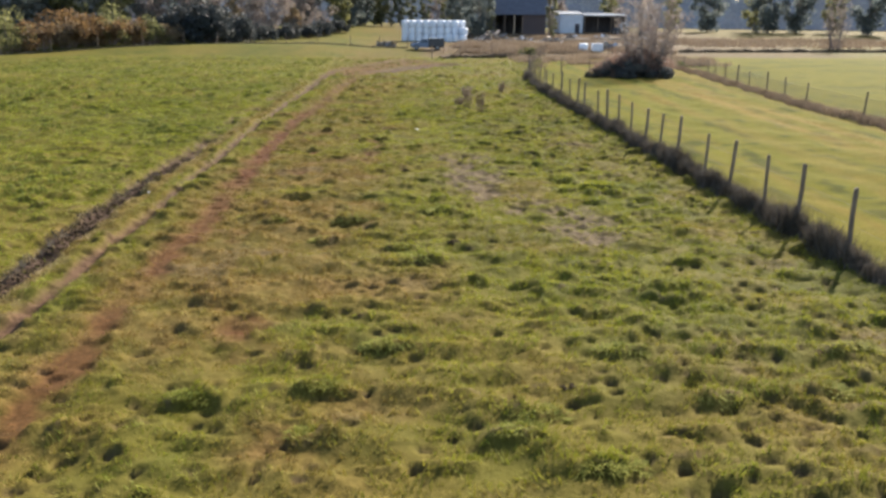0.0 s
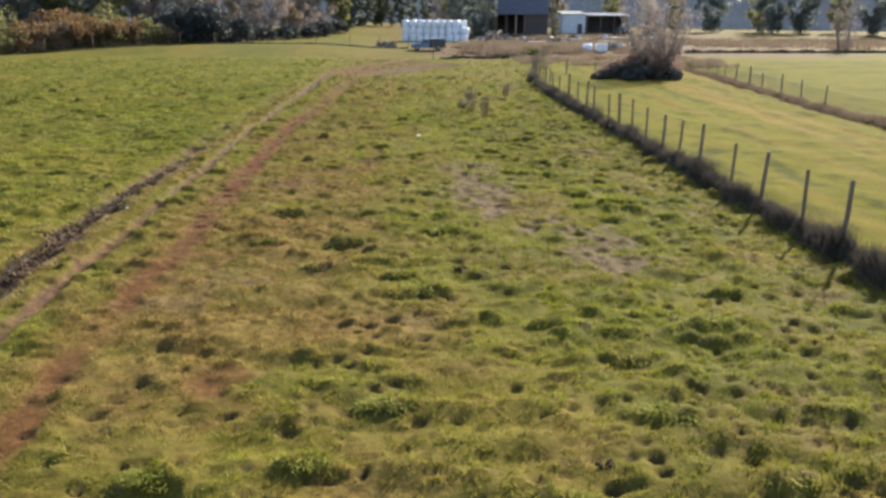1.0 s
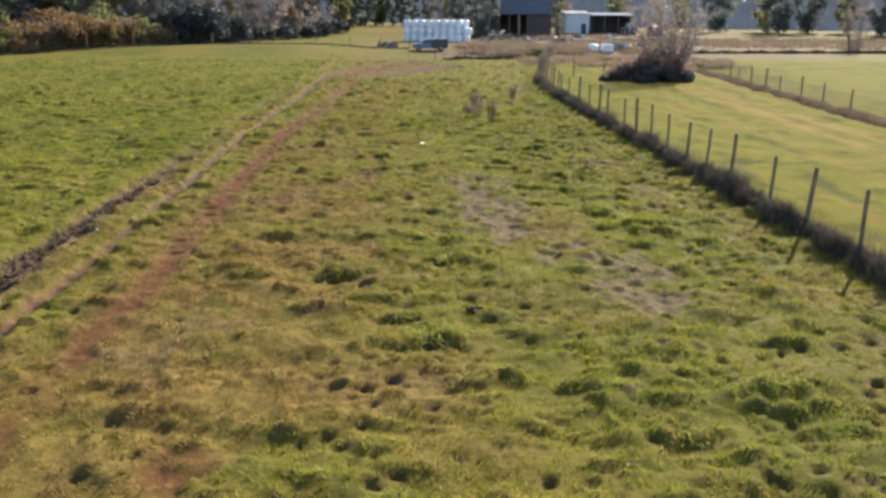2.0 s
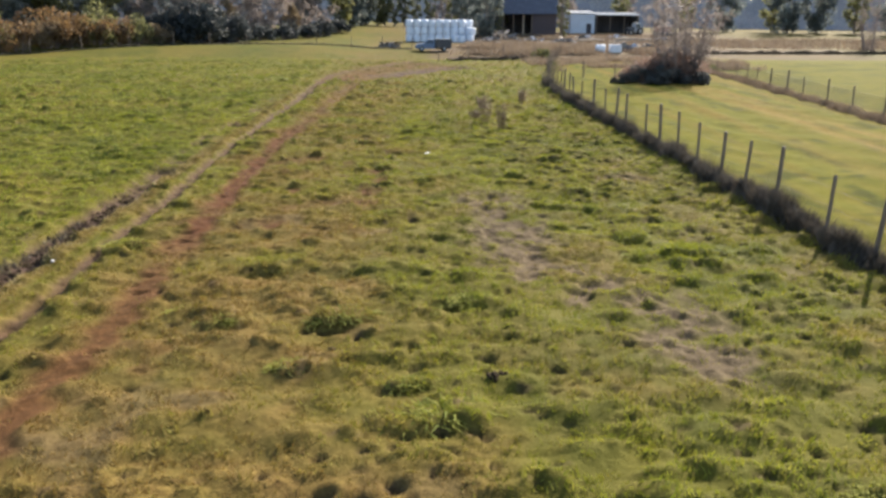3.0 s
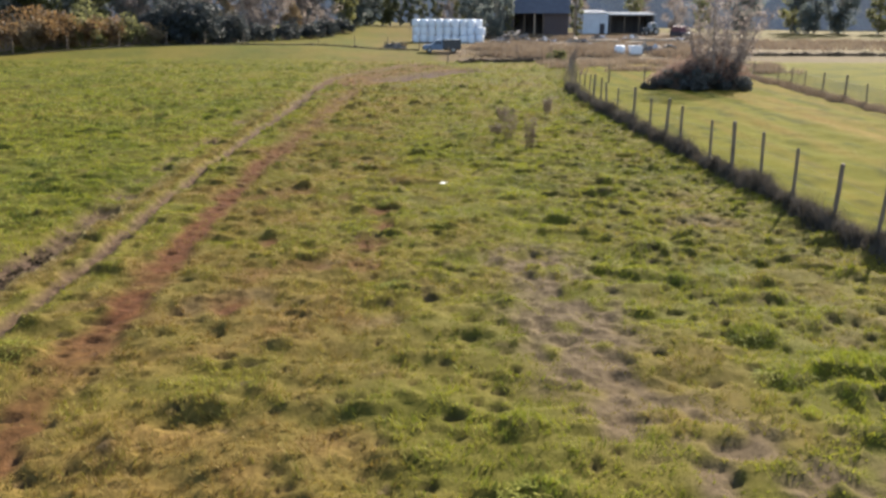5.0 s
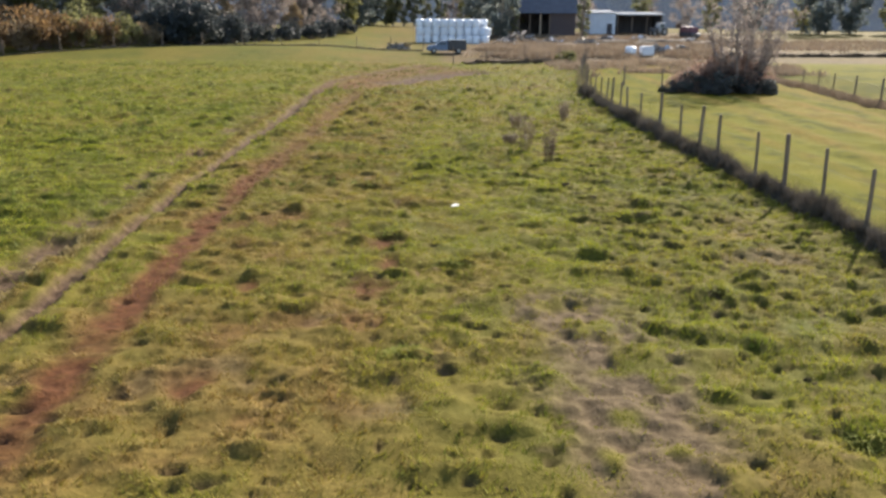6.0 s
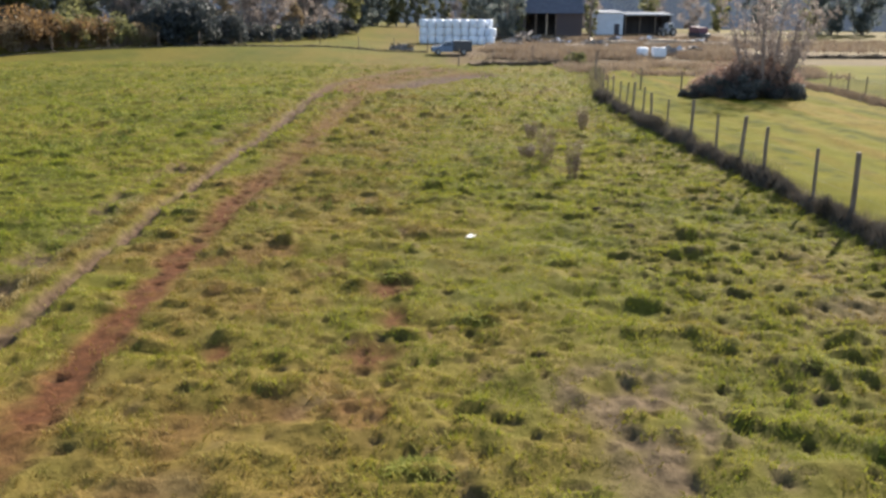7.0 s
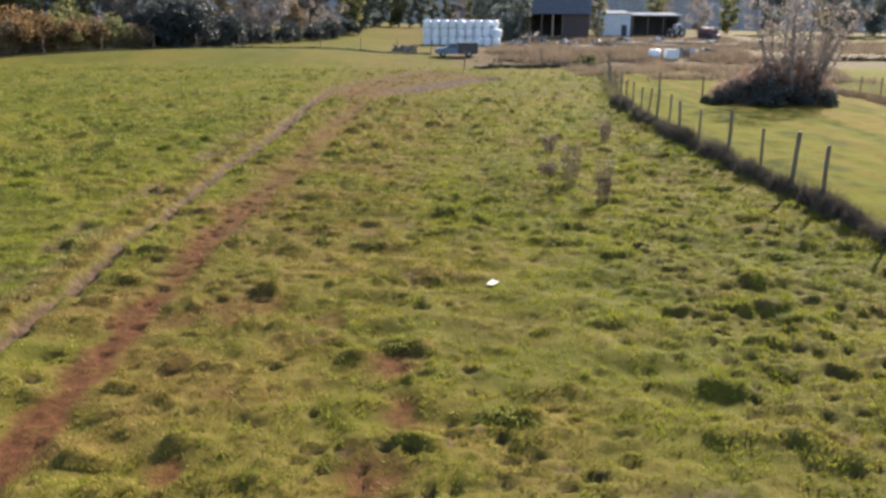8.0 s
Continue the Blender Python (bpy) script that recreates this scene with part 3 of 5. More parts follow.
def blades(x, y, z, tall, wide, lean, rng):
    """One bent blade at each place: corners and faces."""
    n = len(x)
    a, b = rng.uniform(0, 2 * np.pi, n), 4 * np.pi * vnoise(x, y, 0.45, 57) + rng.normal(0, 0.7, n)
    dx, dy = np.cos(a) * wide / 2, np.sin(a) * wide / 2
    l = lean * tall * rng.uniform(0.2, 1.0, n)
    v = np.empty((n, 3, 3))
    v[:, 0] = np.stack([x - dx, y - dy, z], 1)
    v[:, 1] = np.stack([x + dx, y + dy, z], 1)
    v[:, 2] = np.stack([x + np.cos(b) * l, y + np.sin(b) * l, z + tall], 1)
    return v.reshape(-1, 3), np.arange(3 * n).reshape(-1, 3)


def build_grass():
    rng = np.random.default_rng(4)
    # blades in each square metre: dense where the path passes, thinner and broader away from it
    cx, cy = np.meshgrid(np.arange(-46, 25) + 0.5, np.arange(-13, 104) + 0.5)
    cx, cy = cx.ravel(), cy.ravel()
    away = np.hypot(np.maximum(np.abs(cx) - 7.5, 0) * 1.15, np.maximum(np.maximum(cy - 40, 3 * (6 - cy)), 0))
    dens = 560 * np.exp(-away / 9.5) + 92 * np.exp(-away / 42)
    dens[cx > fence_x(cy) + 0.6] = 0
    count = rng.poisson(dens)
    x, y = np.repeat(cx, count) + rng.uniform(-0.5, 0.5, count.sum()), np.repeat(cy, count) + rng.uniform(-0.5, 0.5, count.sum())
    w = np.repeat(0.024 * np.minimum((500 / dens) ** 0.5, 2.8), count)
    dry, red, mud, dark, t = FIELD.read(x, y)
    bare = np.clip(red * 1.5 + mud * 0.9 + dark * 1.1, 0, 1)
    bare = np.maximum(bare, 1.8 * pits(x, y) * (1 - np.clip(2 * t, 0, 1)))
    tuft = smooth(0.30, 0.62, 0.65 * vnoise(x, y, 0.17, 53) + 0.35 * vnoise(x, y * 1.4, 0.42, 54))
    keep = rng.uniform(0, 1, len(x)) * (0.25 + 0.95 * tuft) > np.maximum(bare * 1.12, 0.34 * (1 - np.clip(t * 1.6, 0, 1)))
    x, y, w, dry, red, mud, dark, t, tuft = (a[keep] for a in (x, y, w, dry, red, mud, dark, t, tuft))
    far = smooth(36, 60, np.hypot(x, y))
    z = height(x, y, (dry, red, mud, dark, t))
    mown = smooth(-0.1, 0.6, x - fence_x(y))
    tall = (0.040 + 0.055 * t * (1 - 0.8 * mown) + 0.06 * fbm(x, y, 1.5, 51) + 0.07 * far * t + 0.02 * far) * (0.6 + 0.6 * tuft) * rng.uniform(0.5, 1.25, len(x)) * (1 - 0.4 * mud)
    v, f = blades(x, y, z - 0.01, tall, w * rng.uniform(0.7, 1.4, len(x)), 1.15, rng)
    d = np.clip(dry * 1.0 - 0.2 * t + rng.normal(0, 0.18, len(x)) + 0.25 * mud + 0.3 * red, 0, 1)
    # greener tussocks; the far ones darkened further to imitate their shaded sides
    ob = raw_mesh("pasture_grass", v, f, M_GRASS, None, (("dry", np.repeat(d, 3)), ("lush", np.repeat(np.clip(t * (0.20 + 0.32 * far) + rng.normal(0, 0.1, len(x)), 0, 1), 3))))
    tagged(ob, "short grazed autumn grass with greener tussocks on the pasture", "grass", kind="stuff")


def on_line(pts, y):
    return float(np.interp(y, [p[1] for p in pts], [p[0] for p in pts]))


def strip(name, pts, count, half, tall, wide, lean, material, seed, label, category="grass", clump=0.6):
    """A strip of rank grass along a line."""
    rng = np.random.default_rng(seed)
    seg = np.array([math.hypot(b[0] - a[0], b[1] - a[1]) for a, b in zip(pts[:-1], pts[1:])])
    cum = np.concatenate([[0], np.cumsum(seg)])
    s = rng.uniform(0, cum[-1], count)
    px, py = np.interp(s, cum, [p[0] for p in pts]), np.interp(s, cum, [p[1] for p in pts])
    k = np.clip(np.searchsorted(cum, s) - 1, 0, len(seg) - 1)
    dx = np.array([b[0] - a[0] for a, b in zip(pts[:-1], pts[1:])])[k] / seg[k]
    dy = np.array([b[1] - a[1] for a, b in zip(pts[:-1], pts[1:])])[k] / seg[k]
    off = np.clip(rng.normal(0, 0.5, count), -1, 1)
    lump = vnoise(px, py, 0.9, seed) * 0.7 + vnoise(px, py, 0.35, seed + 1) * 0.3
    x, y = px + dy * off * half * (0.6 + lump * 0.7), py - dx * off * half * (0.6 + lump * 0.7)
    h = tall * (1 - clump + clump * 1.5 * lump) * np.sqrt(np.clip(1.05 - off * off, 0.05, 1)) * rng.uniform(0.5, 1.2, count)
    v, f = blades(x, y, height(x, y) - 0.02, h, wide * rng.uniform(0.7, 1.4, count), lean, rng)
    return tagged(raw_mesh(name, v, f, material), label, category, kind="stuff")


def make_tussock(seed, label):
    """A clump of long arching blades on a low dome, 0.4 m in half width."""
    rng = np.random.default_rng(seed)
    n = 340
    a, q = rng.uniform(0, 2 * np.pi, n), np.sqrt(rng.uniform(0, 1, n))
    q = q * (0.75 + 0.4 * vnoise(np.cos(a) * 3, np.sin(a) * 3, 1.0, seed))
    lump = 0.55 + 0.9 * vnoise(np.cos(a) * 1.7, np.sin(a) * 1.7, 0.8, seed + 40)
    q = q * lump
    foot = np.stack([0.48 * q * np.cos(a), 0.23 * q * np.sin(a), -0.03 - 0.14 * q * q], 1)
    b = a + rng.normal(0, 0.9, n)
    tall, out = rng.uniform(0.04, 0.13, n) * (1.1 - 0.6 * q), rng.uniform(0.05, 0.17, n)
    way = np.stack([np.cos(b), np.sin(b), np.zeros(n)], 1)
    side = np.stack([-np.sin(b), np.cos(b), np.zeros(n)], 1) * (rng.uniform(0.006, 0.013, n))[:, None]
    up = np.array([0, 0, 1.0])
    mid = foot + way * (out * 0.35)[:, None] + up * (tall * 0.75)[:, None]
    tip = foot + way * (out * 1.25)[:, None] + up * (tall * rng.uniform(0.75, 1.0, n))[:, None]
    v = np.stack([foot - side, foot + side, mid + side * 0.8, mid - side * 0.8, tip], 1).reshape(-1, 3)
    k = (np.arange(n) * 5)[:, None]
    f = np.concatenate([k + np.array([[0, 1, 2]]), k + np.array([[0, 2, 3]]), k + np.array([[3, 2, 4]])])
    return tagged(raw_mesh("grass_tussock", v, f, M_TUSSOCK), label, "grass tussock", "tussocks on the pasture")


def plant_tussocks():
    rnd, kinds = random.Random(14), {}
    for x, y, r in (q for q in TUSSOCKS if q[2] >= 0.38):
        k = rnd.randrange(6)
        if k in kinds:
            ob = copy_thing(kinds[k], Matrix.Identity(4))
        else:
            ob = kinds[k] = make_tussock(600 + k, "tussock of long dark green grass on the grazed pasture")
        s = r / 0.42
        ob.matrix_basis = pose(x, y, high(x, y) - 0.02, 0, 0, rnd.uniform(-25, 25) + rnd.choice((0, 180))) @ Matrix.Diagonal((s, s, 0.5 + 0.35 * s, 1))


def coarse_tufts(name, count, area, seed, label):
    """Low tufts of coarse grass, each a handful of blades, thicker in some patches than in others."""
    rng = np.random.default_rng(seed)
    x0, x1, y0, y1 = area
    cx, cy = rng.uniform(x0, x1, count), y0 + (y1 - y0) * rng.uniform(0, 1, count) ** 1.15
    ok = rng.uniform(0, 1, count) < 0.15 + 0.85 * smooth(0.40, 0.60, fbm(cx, cy, 5.0, seed))
    ok &= (off_line(cx, cy, RED_RUT) > 0.8) & (off_line(cx, cy, BROWN_RUT) > 0.7) & (off_line(cx, cy, FURROW) > 0.9) & (cx < fence_x(cy) - 0.6)
    cx, cy = cx[ok], cy[ok]
    per = 16
    size = np.repeat(rng.uniform(0.6, 1.5, len(cx)), per)
    x, y = np.repeat(cx, per) + rng.normal(0, 0.20, len(size)) * size, np.repeat(cy, per) + rng.normal(0, 0.09, len(size)) * size
    v, f = blades(x, y, height(x, y) - 0.02, rng.uniform(0.07, 0.17, len(x)) * size, 0.05 * size * rng.uniform(0.7, 1.3, len(x)), 0.9, rng)
    tagged(raw_mesh(name, v, f, M_TUFT), label, "grass", kind="stuff")


build_ground()
build_grass()
# tufts whose dark colour draws the dashes of shade across the far turf
coarse_tufts("coarse_field_grass", 4200, (-46, -9.4, 22, 100), 621, "low tufts of coarse grass over the neighbouring field, coloured dark like tussock shade")
coarse_tufts("coarse_pasture_grass", 800, (-7.5, 17, 40, 100), 622, "low tufts of coarse grass at the far end of the pasture, coloured dark like tussock shade")
plant_tussocks()
# half of the verge away from the sun, its shade put into dark blades
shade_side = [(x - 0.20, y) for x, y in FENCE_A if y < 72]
strip("fence_verge_grass", shade_side, 80000, 0.36, 0.52, 0.028, 0.7, M_RANK, 61, "rank uncut grass at the foot of the fence, coloured dark for its shaded side", clump=0.95)
strip("fence_dead_grass", [(x + 0.28, y) for x, y in FENCE_A], 26000, 0.40, 0.55, 0.016, 0.8, M_TALL, 63, "thin pale dead grass along the fence posts")
strip("far_fence_grass", [(x - 0.05, y) for x, y in FENCE_A if y > 70], 9000, 0.35, 0.42, 0.05, 0.8, M_TALL, 64, "pale brown dead grass along the far fence posts")
strip("furrow_edge_grass", [(x + 0.55, y) for x, y in FURROW[:6]], 16000, 0.35, 0.13, 0.018, 1.0, M_STRAW, 66, "flattened straw-coloured grass beside the furrow")
strip("furrow_weeds", [(x - 0.28, y) for x, y in FURROW[:4]], 6500, 0.16, 0.15, 0.025, 0.8, M_RANK, 67, "dark weeds on the edge of the furrow")


# ---- fences ----
def post_mesh(h, r, seed):
    rng = random.Random(seed)
    bm = bmesh.new()
    tube(bm, [(0, 0, -0.3), (0.004, 0, 0.3), (rng.uniform(-0.01, 0.01), 0.004, h * 0.6), (rng.uniform(-0.02, 0.02), 0, h - 0.03), (0, 0, h)],
         [r * 1.05, r, r * rng.uniform(0.9, 1.0), r * 0.95, r * 0.78], 9)
    me = bpy.data.meshes.new("post")
    bm.to_mesh(me)
    bm.free()
    me.materials.append(M_POST)
    return me


POSTS = [post_mesh(1.5, 0.058, 1), post_mesh(1.44, 0.050, 2), post_mesh(1.56, 0.068, 3), post_mesh(1.4, 0.045, 4)]


def wire_fence(name, places, heights, thick, label, scale=1.0, seed=1, group=""):
    rng = random.Random(seed)
    x0, y0 = places[0]
    root = thing(name, x0, y0, 0.0, label=label, category="fence", group=group)
    for x, y in places:
        post = new("post", POSTS[rng.choice((0, 0, 1, 1, 2, 3))])
        post.parent = root
        s = rng.uniform(0.95, 1.05) * scale
        post.matrix_local = Matrix.Translation((x - x0, y - y0, high(x, y))) @ pose(0, 0, 0, rng.uniform(-2.5, 2.5), rng.uniform(-3, 3), rng.uniform(0, 360)) @ Matrix.Diagonal((1, 1, s, 1))
    for h in heights:
        bm = bmesh.new()
        pts = []
        for (ax, ay), (bx, by) in zip(places[:-1], places[1:]):
            for k in (0, 0.5):
                x, y = ax + (bx - ax) * k, ay + (by - ay) * k
                pts.append((x - x0 - 0.06, y - y0, float(land(x, y)) + h * scale - (0.025 if k else 0.0)))
        tube(bm, pts, [thick] * len(pts), 4)
        part("wire", bm, M_WIRE, root)
    return root


YS_A = (-12.0, -9.6, -7.3, -4.9, -2.5, -0.1, 2.3, 4.6, 6.9, 9.3, 11.7, 14.1, 16.5, 19.0, 20.9, 23.4, 25.5, 28.3, 30.4, 32.3, 34.5, 36.6, 38.8, 40.8, 44.0, 45.9, 48.1, 50.9, 54.0, 56.5, 58.2, 60.4, 62.0, 63.7, 65.7, 67.8, 70.0, 72.3, 75.0, 78.5, 82.5, 87.0, 91.5, 95.5, 99.5, 103.6)
wire_fence("pasture_fence", [(on_line(FENCE_A, y), y) for y in YS_A], (0.38, 0.80, 1.22), 0.0025, "long wooden post and wire fence along the pasture", 1.08, seed=5)
ys2 = (30.0, 35.5, 40.7, 47.4, 51.3, 55.0, 59.0, 62.0, 65.6, 69.3, 72.4, 75.3, 80.9, 86.0, 91.0, 95.5)
F2 = [(float(fence2_x(y)), float(y)) for y in ys2]
wire_fence("field_fence", F2, (0.05, 1.25), 0.005, "grey wooden post and netting fence beyond the mown strip", 1.0, 8)
wire_fence("end_fence", [(18.5, 103.9), (15.5, 105.2), (11.6, 105.0), (7.3, 104.8), (3.4, 102.6)], (0.5, 0.95), 0.008, "old post and wire fence closing the far end of the pasture", 1.25, 9)
LEFT_F = [(0.2, 118.6), (-4.0, 119.6), (-8.5, 120.6), (-13.5, 121.5), (-18.5, 122), (-23.5, 121.8), (-28.5, 120.5), (-33, 118.5), (-38, 115.5), (-43, 112), (-48, 108.5), (-53, 105), (-60, 100)]
wire_fence("boundary_fence", LEFT_F, (0.5, 0.95), 0.006, "thin wooden post and wire fence in front of the hedge", 1.15, 10)


wire_fence("cross_fence", [(12.7, 77.6), (15.2, 75.6), (17.6, 74.0)], (0.5, 0.95), 0.004, "short old post and wire fence beside the willow", 1.0, 11)


def netting():
    """Wire netting on the second fence: upright and level strands."""
    vs, fs = [], []

    def strand(a, b, w, up):
        i = len(vs)
        d = Vector((0, 0, w)) if up else Vector((0, w, 0))
        vs.extend([Vector(a) - d, Vector(b) - d, Vector(b) + d, Vector(a) + d])
        fs.append((i, i + 1, i + 2, i + 3))
    for (ax, ay), (bx, by) in zip(F2[:-1], F2[1:]):
        za, zb = float(land(ax, ay)), float(land(bx, by))
        for k in range(9):
            h = 0.08 + k * 0.14
            strand((ax - 0.07, ay, za + h), (bx - 0.07, by, zb + h), 0.006, True)
        for k in range(28):
            q = k / 28
            x, y, z = ax + (bx - ax) * q - 0.07, ay + (by - ay) * q, za + (zb - za) * q
            strand((x, y, z + 0.08), (x, y, z + 1.2), 0.006, False)
    ob = raw_mesh("wire_netting", [tuple(v) for v in vs], fs, M_WIRE)
    return tagged(ob, "grey galvanised wire netting stretched on fence posts", "netting")


netting()
strip("field_fence_weeds", [(x - 0.3, y) for x, y in F2], 26000, 0.7, 0.42, 0.05, 0.8, M_WEED, 71, "brown dry weeds under the netting fence")
strip("end_fence_grass", [(18.2, 103.4), (15.5, 104.6), (11, 104.4), (7.3, 104.2), (4.4, 103.0)], 6500, 0.45, 0.5, 0.08, 0.7, M_RANK, 72, "dark rank grass under the far fence")
strip("boundary_verge_grass", LEFT_F, 9000, 0.3, 0.32, 0.08, 0.7, M_RANK, 73, "dark rank grass under the boundary fence")
strip("ditch_grass", [(40, 113), (55, 113.5), (95, 114)], 6000, 0.5, 0.6, 0.12, 0.7, M_RANK, 74, "dark line of rank grass across the far meadow")


def scatter(name, material, count, area, tall, wide, seed, label, category="weeds"):
    """Loose standing weeds over an area."""
    rng = np.random.default_rng(seed)
    x0, x1, y0, y1 = area
    x, y = rng.uniform(x0, x1, count), rng.uniform(y0, y1, count)
    k = fbm(x, y, 3.5, seed)
    edge = np.minimum(np.minimum(x - x0, x1 - x) / (x1 - x0), np.minimum(y - y0, y1 - y) / (y1 - y0)) * 4
    ok = rng.uniform(0, 1, count) < smooth(0.35, 0.6, k * np.clip(edge + 0.35, 0, 1.15))
    x, y, k = x[ok], y[ok], k[ok]
    v, f = blades(x, y, height(x, y) - 0.02, tall * (0.4 + k) * rng.uniform(0.5, 1.2, len(x)), wide * rng.uniform(0.7, 1.4, len(x)), 0.7, rng)
    return tagged(raw_mesh(name, v, f, material), label, category, kind="stuff")


scatter("yard_weeds", M_WEED, 60000, (4.0, 42, 105.8, 134), 0.75, 0.10, 81, "tall dry brown weeds behind the far fence")
scatter("far_yard_weeds", M_WEED, 40000, (8, 62, 128, 178), 0.55, 0.16, 84, "dry brown weeds among the yard clutter")
scatter("waste_ground_weeds", M_WEED, 34000, (12, 40, 82, 108), 0.55, 0.09, 82, "dry brown weeds on waste ground")
scatter("far_field_grass", M_WEED, 24000, (40, 120, 116, 165), 0.7, 0.16, 83, "tan uncut grass in the far field", "grass")


# ---- bushes and trees ----
def leaf_cloud(clumps, per, size, rng):
    """Small leaves scattered through clumps (centre, radius)."""
    n = len(clumps) * per
    c = np.repeat(np.array([q[0] for q in clumps]), per, 0)
    r = np.repeat(np.array([q[1] for q in clumps]), per)
    d = rng.normal(0, 1, (n, 3))
    d /= np.linalg.norm(d, axis=1)[:, None]
    p = c + d * (r * rng.uniform(0.35, 1.05, n) ** 0.6)[:, None] * np.array([1, 1, 0.8])
    u = rng.normal(0, 1, (n, 3))
    u /= np.linalg.norm(u, axis=1)[:, None]
    w = np.cross(u, rng.normal(0, 1, (n, 3)))
    w /= np.linalg.norm(w, axis=1)[:, None]
    s = (size * rng.uniform(0.5, 1.3, n))[:, None]
    v = np.empty((n, 4, 3))
    v[:, 0], v[:, 1], v[:, 2], v[:, 3] = p - u * s, p + w * s * 0.55, p + u * s, p - w * s * 0.55
    v[:, :, 2] = np.maximum(v[:, :, 2], 0.02)
    return v.reshape(-1, 3), np.arange(4 * n).reshape(-1, 4)


def make_tree(h, spread, leaf, seed, low=0.12, clumps=34, per=85, size=0.30, trunk_r=0.22, label="", bark=None, name="tree"):
    """A tapered trunk with limbs that end in clumps of leaves."""
    rng, rnd = np.random.default_rng(seed), random.Random(seed)
    root = thing(name, 0, 0, 0.0, label=label, category="tree" if name == "tree" else "bush")
    cl = []
    for k in range(clumps):
        z = h * (low + (0.95 - low) * (k + rnd.random()) / clumps)
        f = math.sin(math.pi * min(1, max(0.08, (z / h - low * 0.6) / (1.08 - low * 0.6)))) ** 0.6
        a, r = rnd.uniform(0, 2 * math.pi), spread * f * math.sqrt(rnd.uniform(0.1, 1))
        cl.append((np.array((math.cos(a) * r, math.sin(a) * r, z)), spread * rnd.uniform(0.20, 0.40)))
    bm = bmesh.new()
    bend = rnd.uniform(-0.05, 0.05) * h
    spine = [(bend * (q ** 2), 0.3 * bend * q, h * 0.9 * q) for q in (0, 0.15, 0.4, 0.7, 1.0)]
    tube(bm, [(0, 0, -0.3)] + spine, [trunk_r * k for k in (1.3, 1.15, 0.95, 0.7, 0.4, 0.1)], 7)
    for c, r in cl[::2]:
        q = max(0.08, min(0.9, c[2] / h * 0.75))
        a = Vector((bend * q * q, 0.3 * bend * q, h * 0.9 * q))
        m = a.lerp(Vector(c), 0.5) + Vector((0, 0, -0.05 * h))
        tube(bm, [a, m, Vector(c)], [trunk_r * 0.4 * (1 - q * 0.6), trunk_r * 0.24, trunk_r * 0.06], 5)
    part("trunk", bm, bark or M_BARK, root)
    v, f = leaf_cloud(cl, per, size, rng)
    raw_mesh("crown", v, f, leaf, root)
    return root


def make_bush(h, wide, leaf, seed, clumps=16, per=110, size=0.16, label="", name="bush"):
    """Several stems from the ground, leaves down to the grass."""
    rng, rnd = np.random.default_rng(seed), random.Random(seed)
    root = thing(name, 0, 0, 0.0, label=label, category="bush")
    cl = []
    for k in range(clumps):
        a, q = rnd.uniform(0, 2 * math.pi), math.sqrt(rnd.random())
        top = h * (1 - 0.55 * q * q)
        cl.append((np.array((math.cos(a) * q * wide, math.sin(a) * q * wide * 0.7, top * rnd.uniform(0.25, 0.85))), h * rnd.uniform(0.18, 0.30)))
    bm = bmesh.new()
    for c, r in cl:
        a = Vector((c[0] * 0.3, c[1] * 0.3, -0.1))
        tube(bm, [a, a.lerp(Vector(c), 0.5) + Vector((0, 0, 0.1 * h)), Vector(c)], [0.05, 0.035, 0.012], 5)
    tagged(part("brushwood", bm, M_TWIG, root), kind="stuff")
    v, f = leaf_cloud(cl, per, size, rng)
    raw_mesh("foliage", v, f, leaf, root)
    return root


def stand(ob, x, y, rz=0.0, s=1.0):
    ob.matrix_basis = pose(x, y, high(x, y) - 0.05, 0, 0, rz) @ Matrix.Scale(s, 4)
    return ob


def plant(kinds, places, seed, group=""):
    """One of the kinds at each place (x, y, size, kind); the first of each kind is the original, the rest are copies."""
    rnd, used = random.Random(seed), set()
    for x, y, s, k in places:
        ob = kinds[k]
        if k in used:
            ob = copy_thing(ob, Matrix.Identity(4))
        used.add(k)
        stand(ob, x, y, rnd.uniform(0, 360), s)
        if group:
            ob["group"] = group


TREES = {
    "dark": make_tree(14, 4.2, M_DARKLEAF, 101, 0.06, 40, 120, 0.34, 0.28, "dark evergreen tree with a dense rounded crown"),
    "olive": make_tree(13, 3.4, M_OLIVE, 102, 0.08, 38, 100, 0.30, 0.22, "olive green tree with a ragged autumn crown"),
    "mauve": make_tree(12, 3.6, M_MAUVE, 103, 0.10, 36, 80, 0.24, 0.2, "nearly bare tree with faded grey-brown leaves"),
    "tan": make_tree(10, 2.8, M_TAN, 104, 0.10, 34, 95, 0.24, 0.18, "autumn tree with tan and ochre leaves"),
    "poplar": make_tree(16, 1.7, M_POPLAR, 105, 0.05, 40, 95, 0.28, 0.2, "tall narrow poplar with thin green-grey leaves"),
}
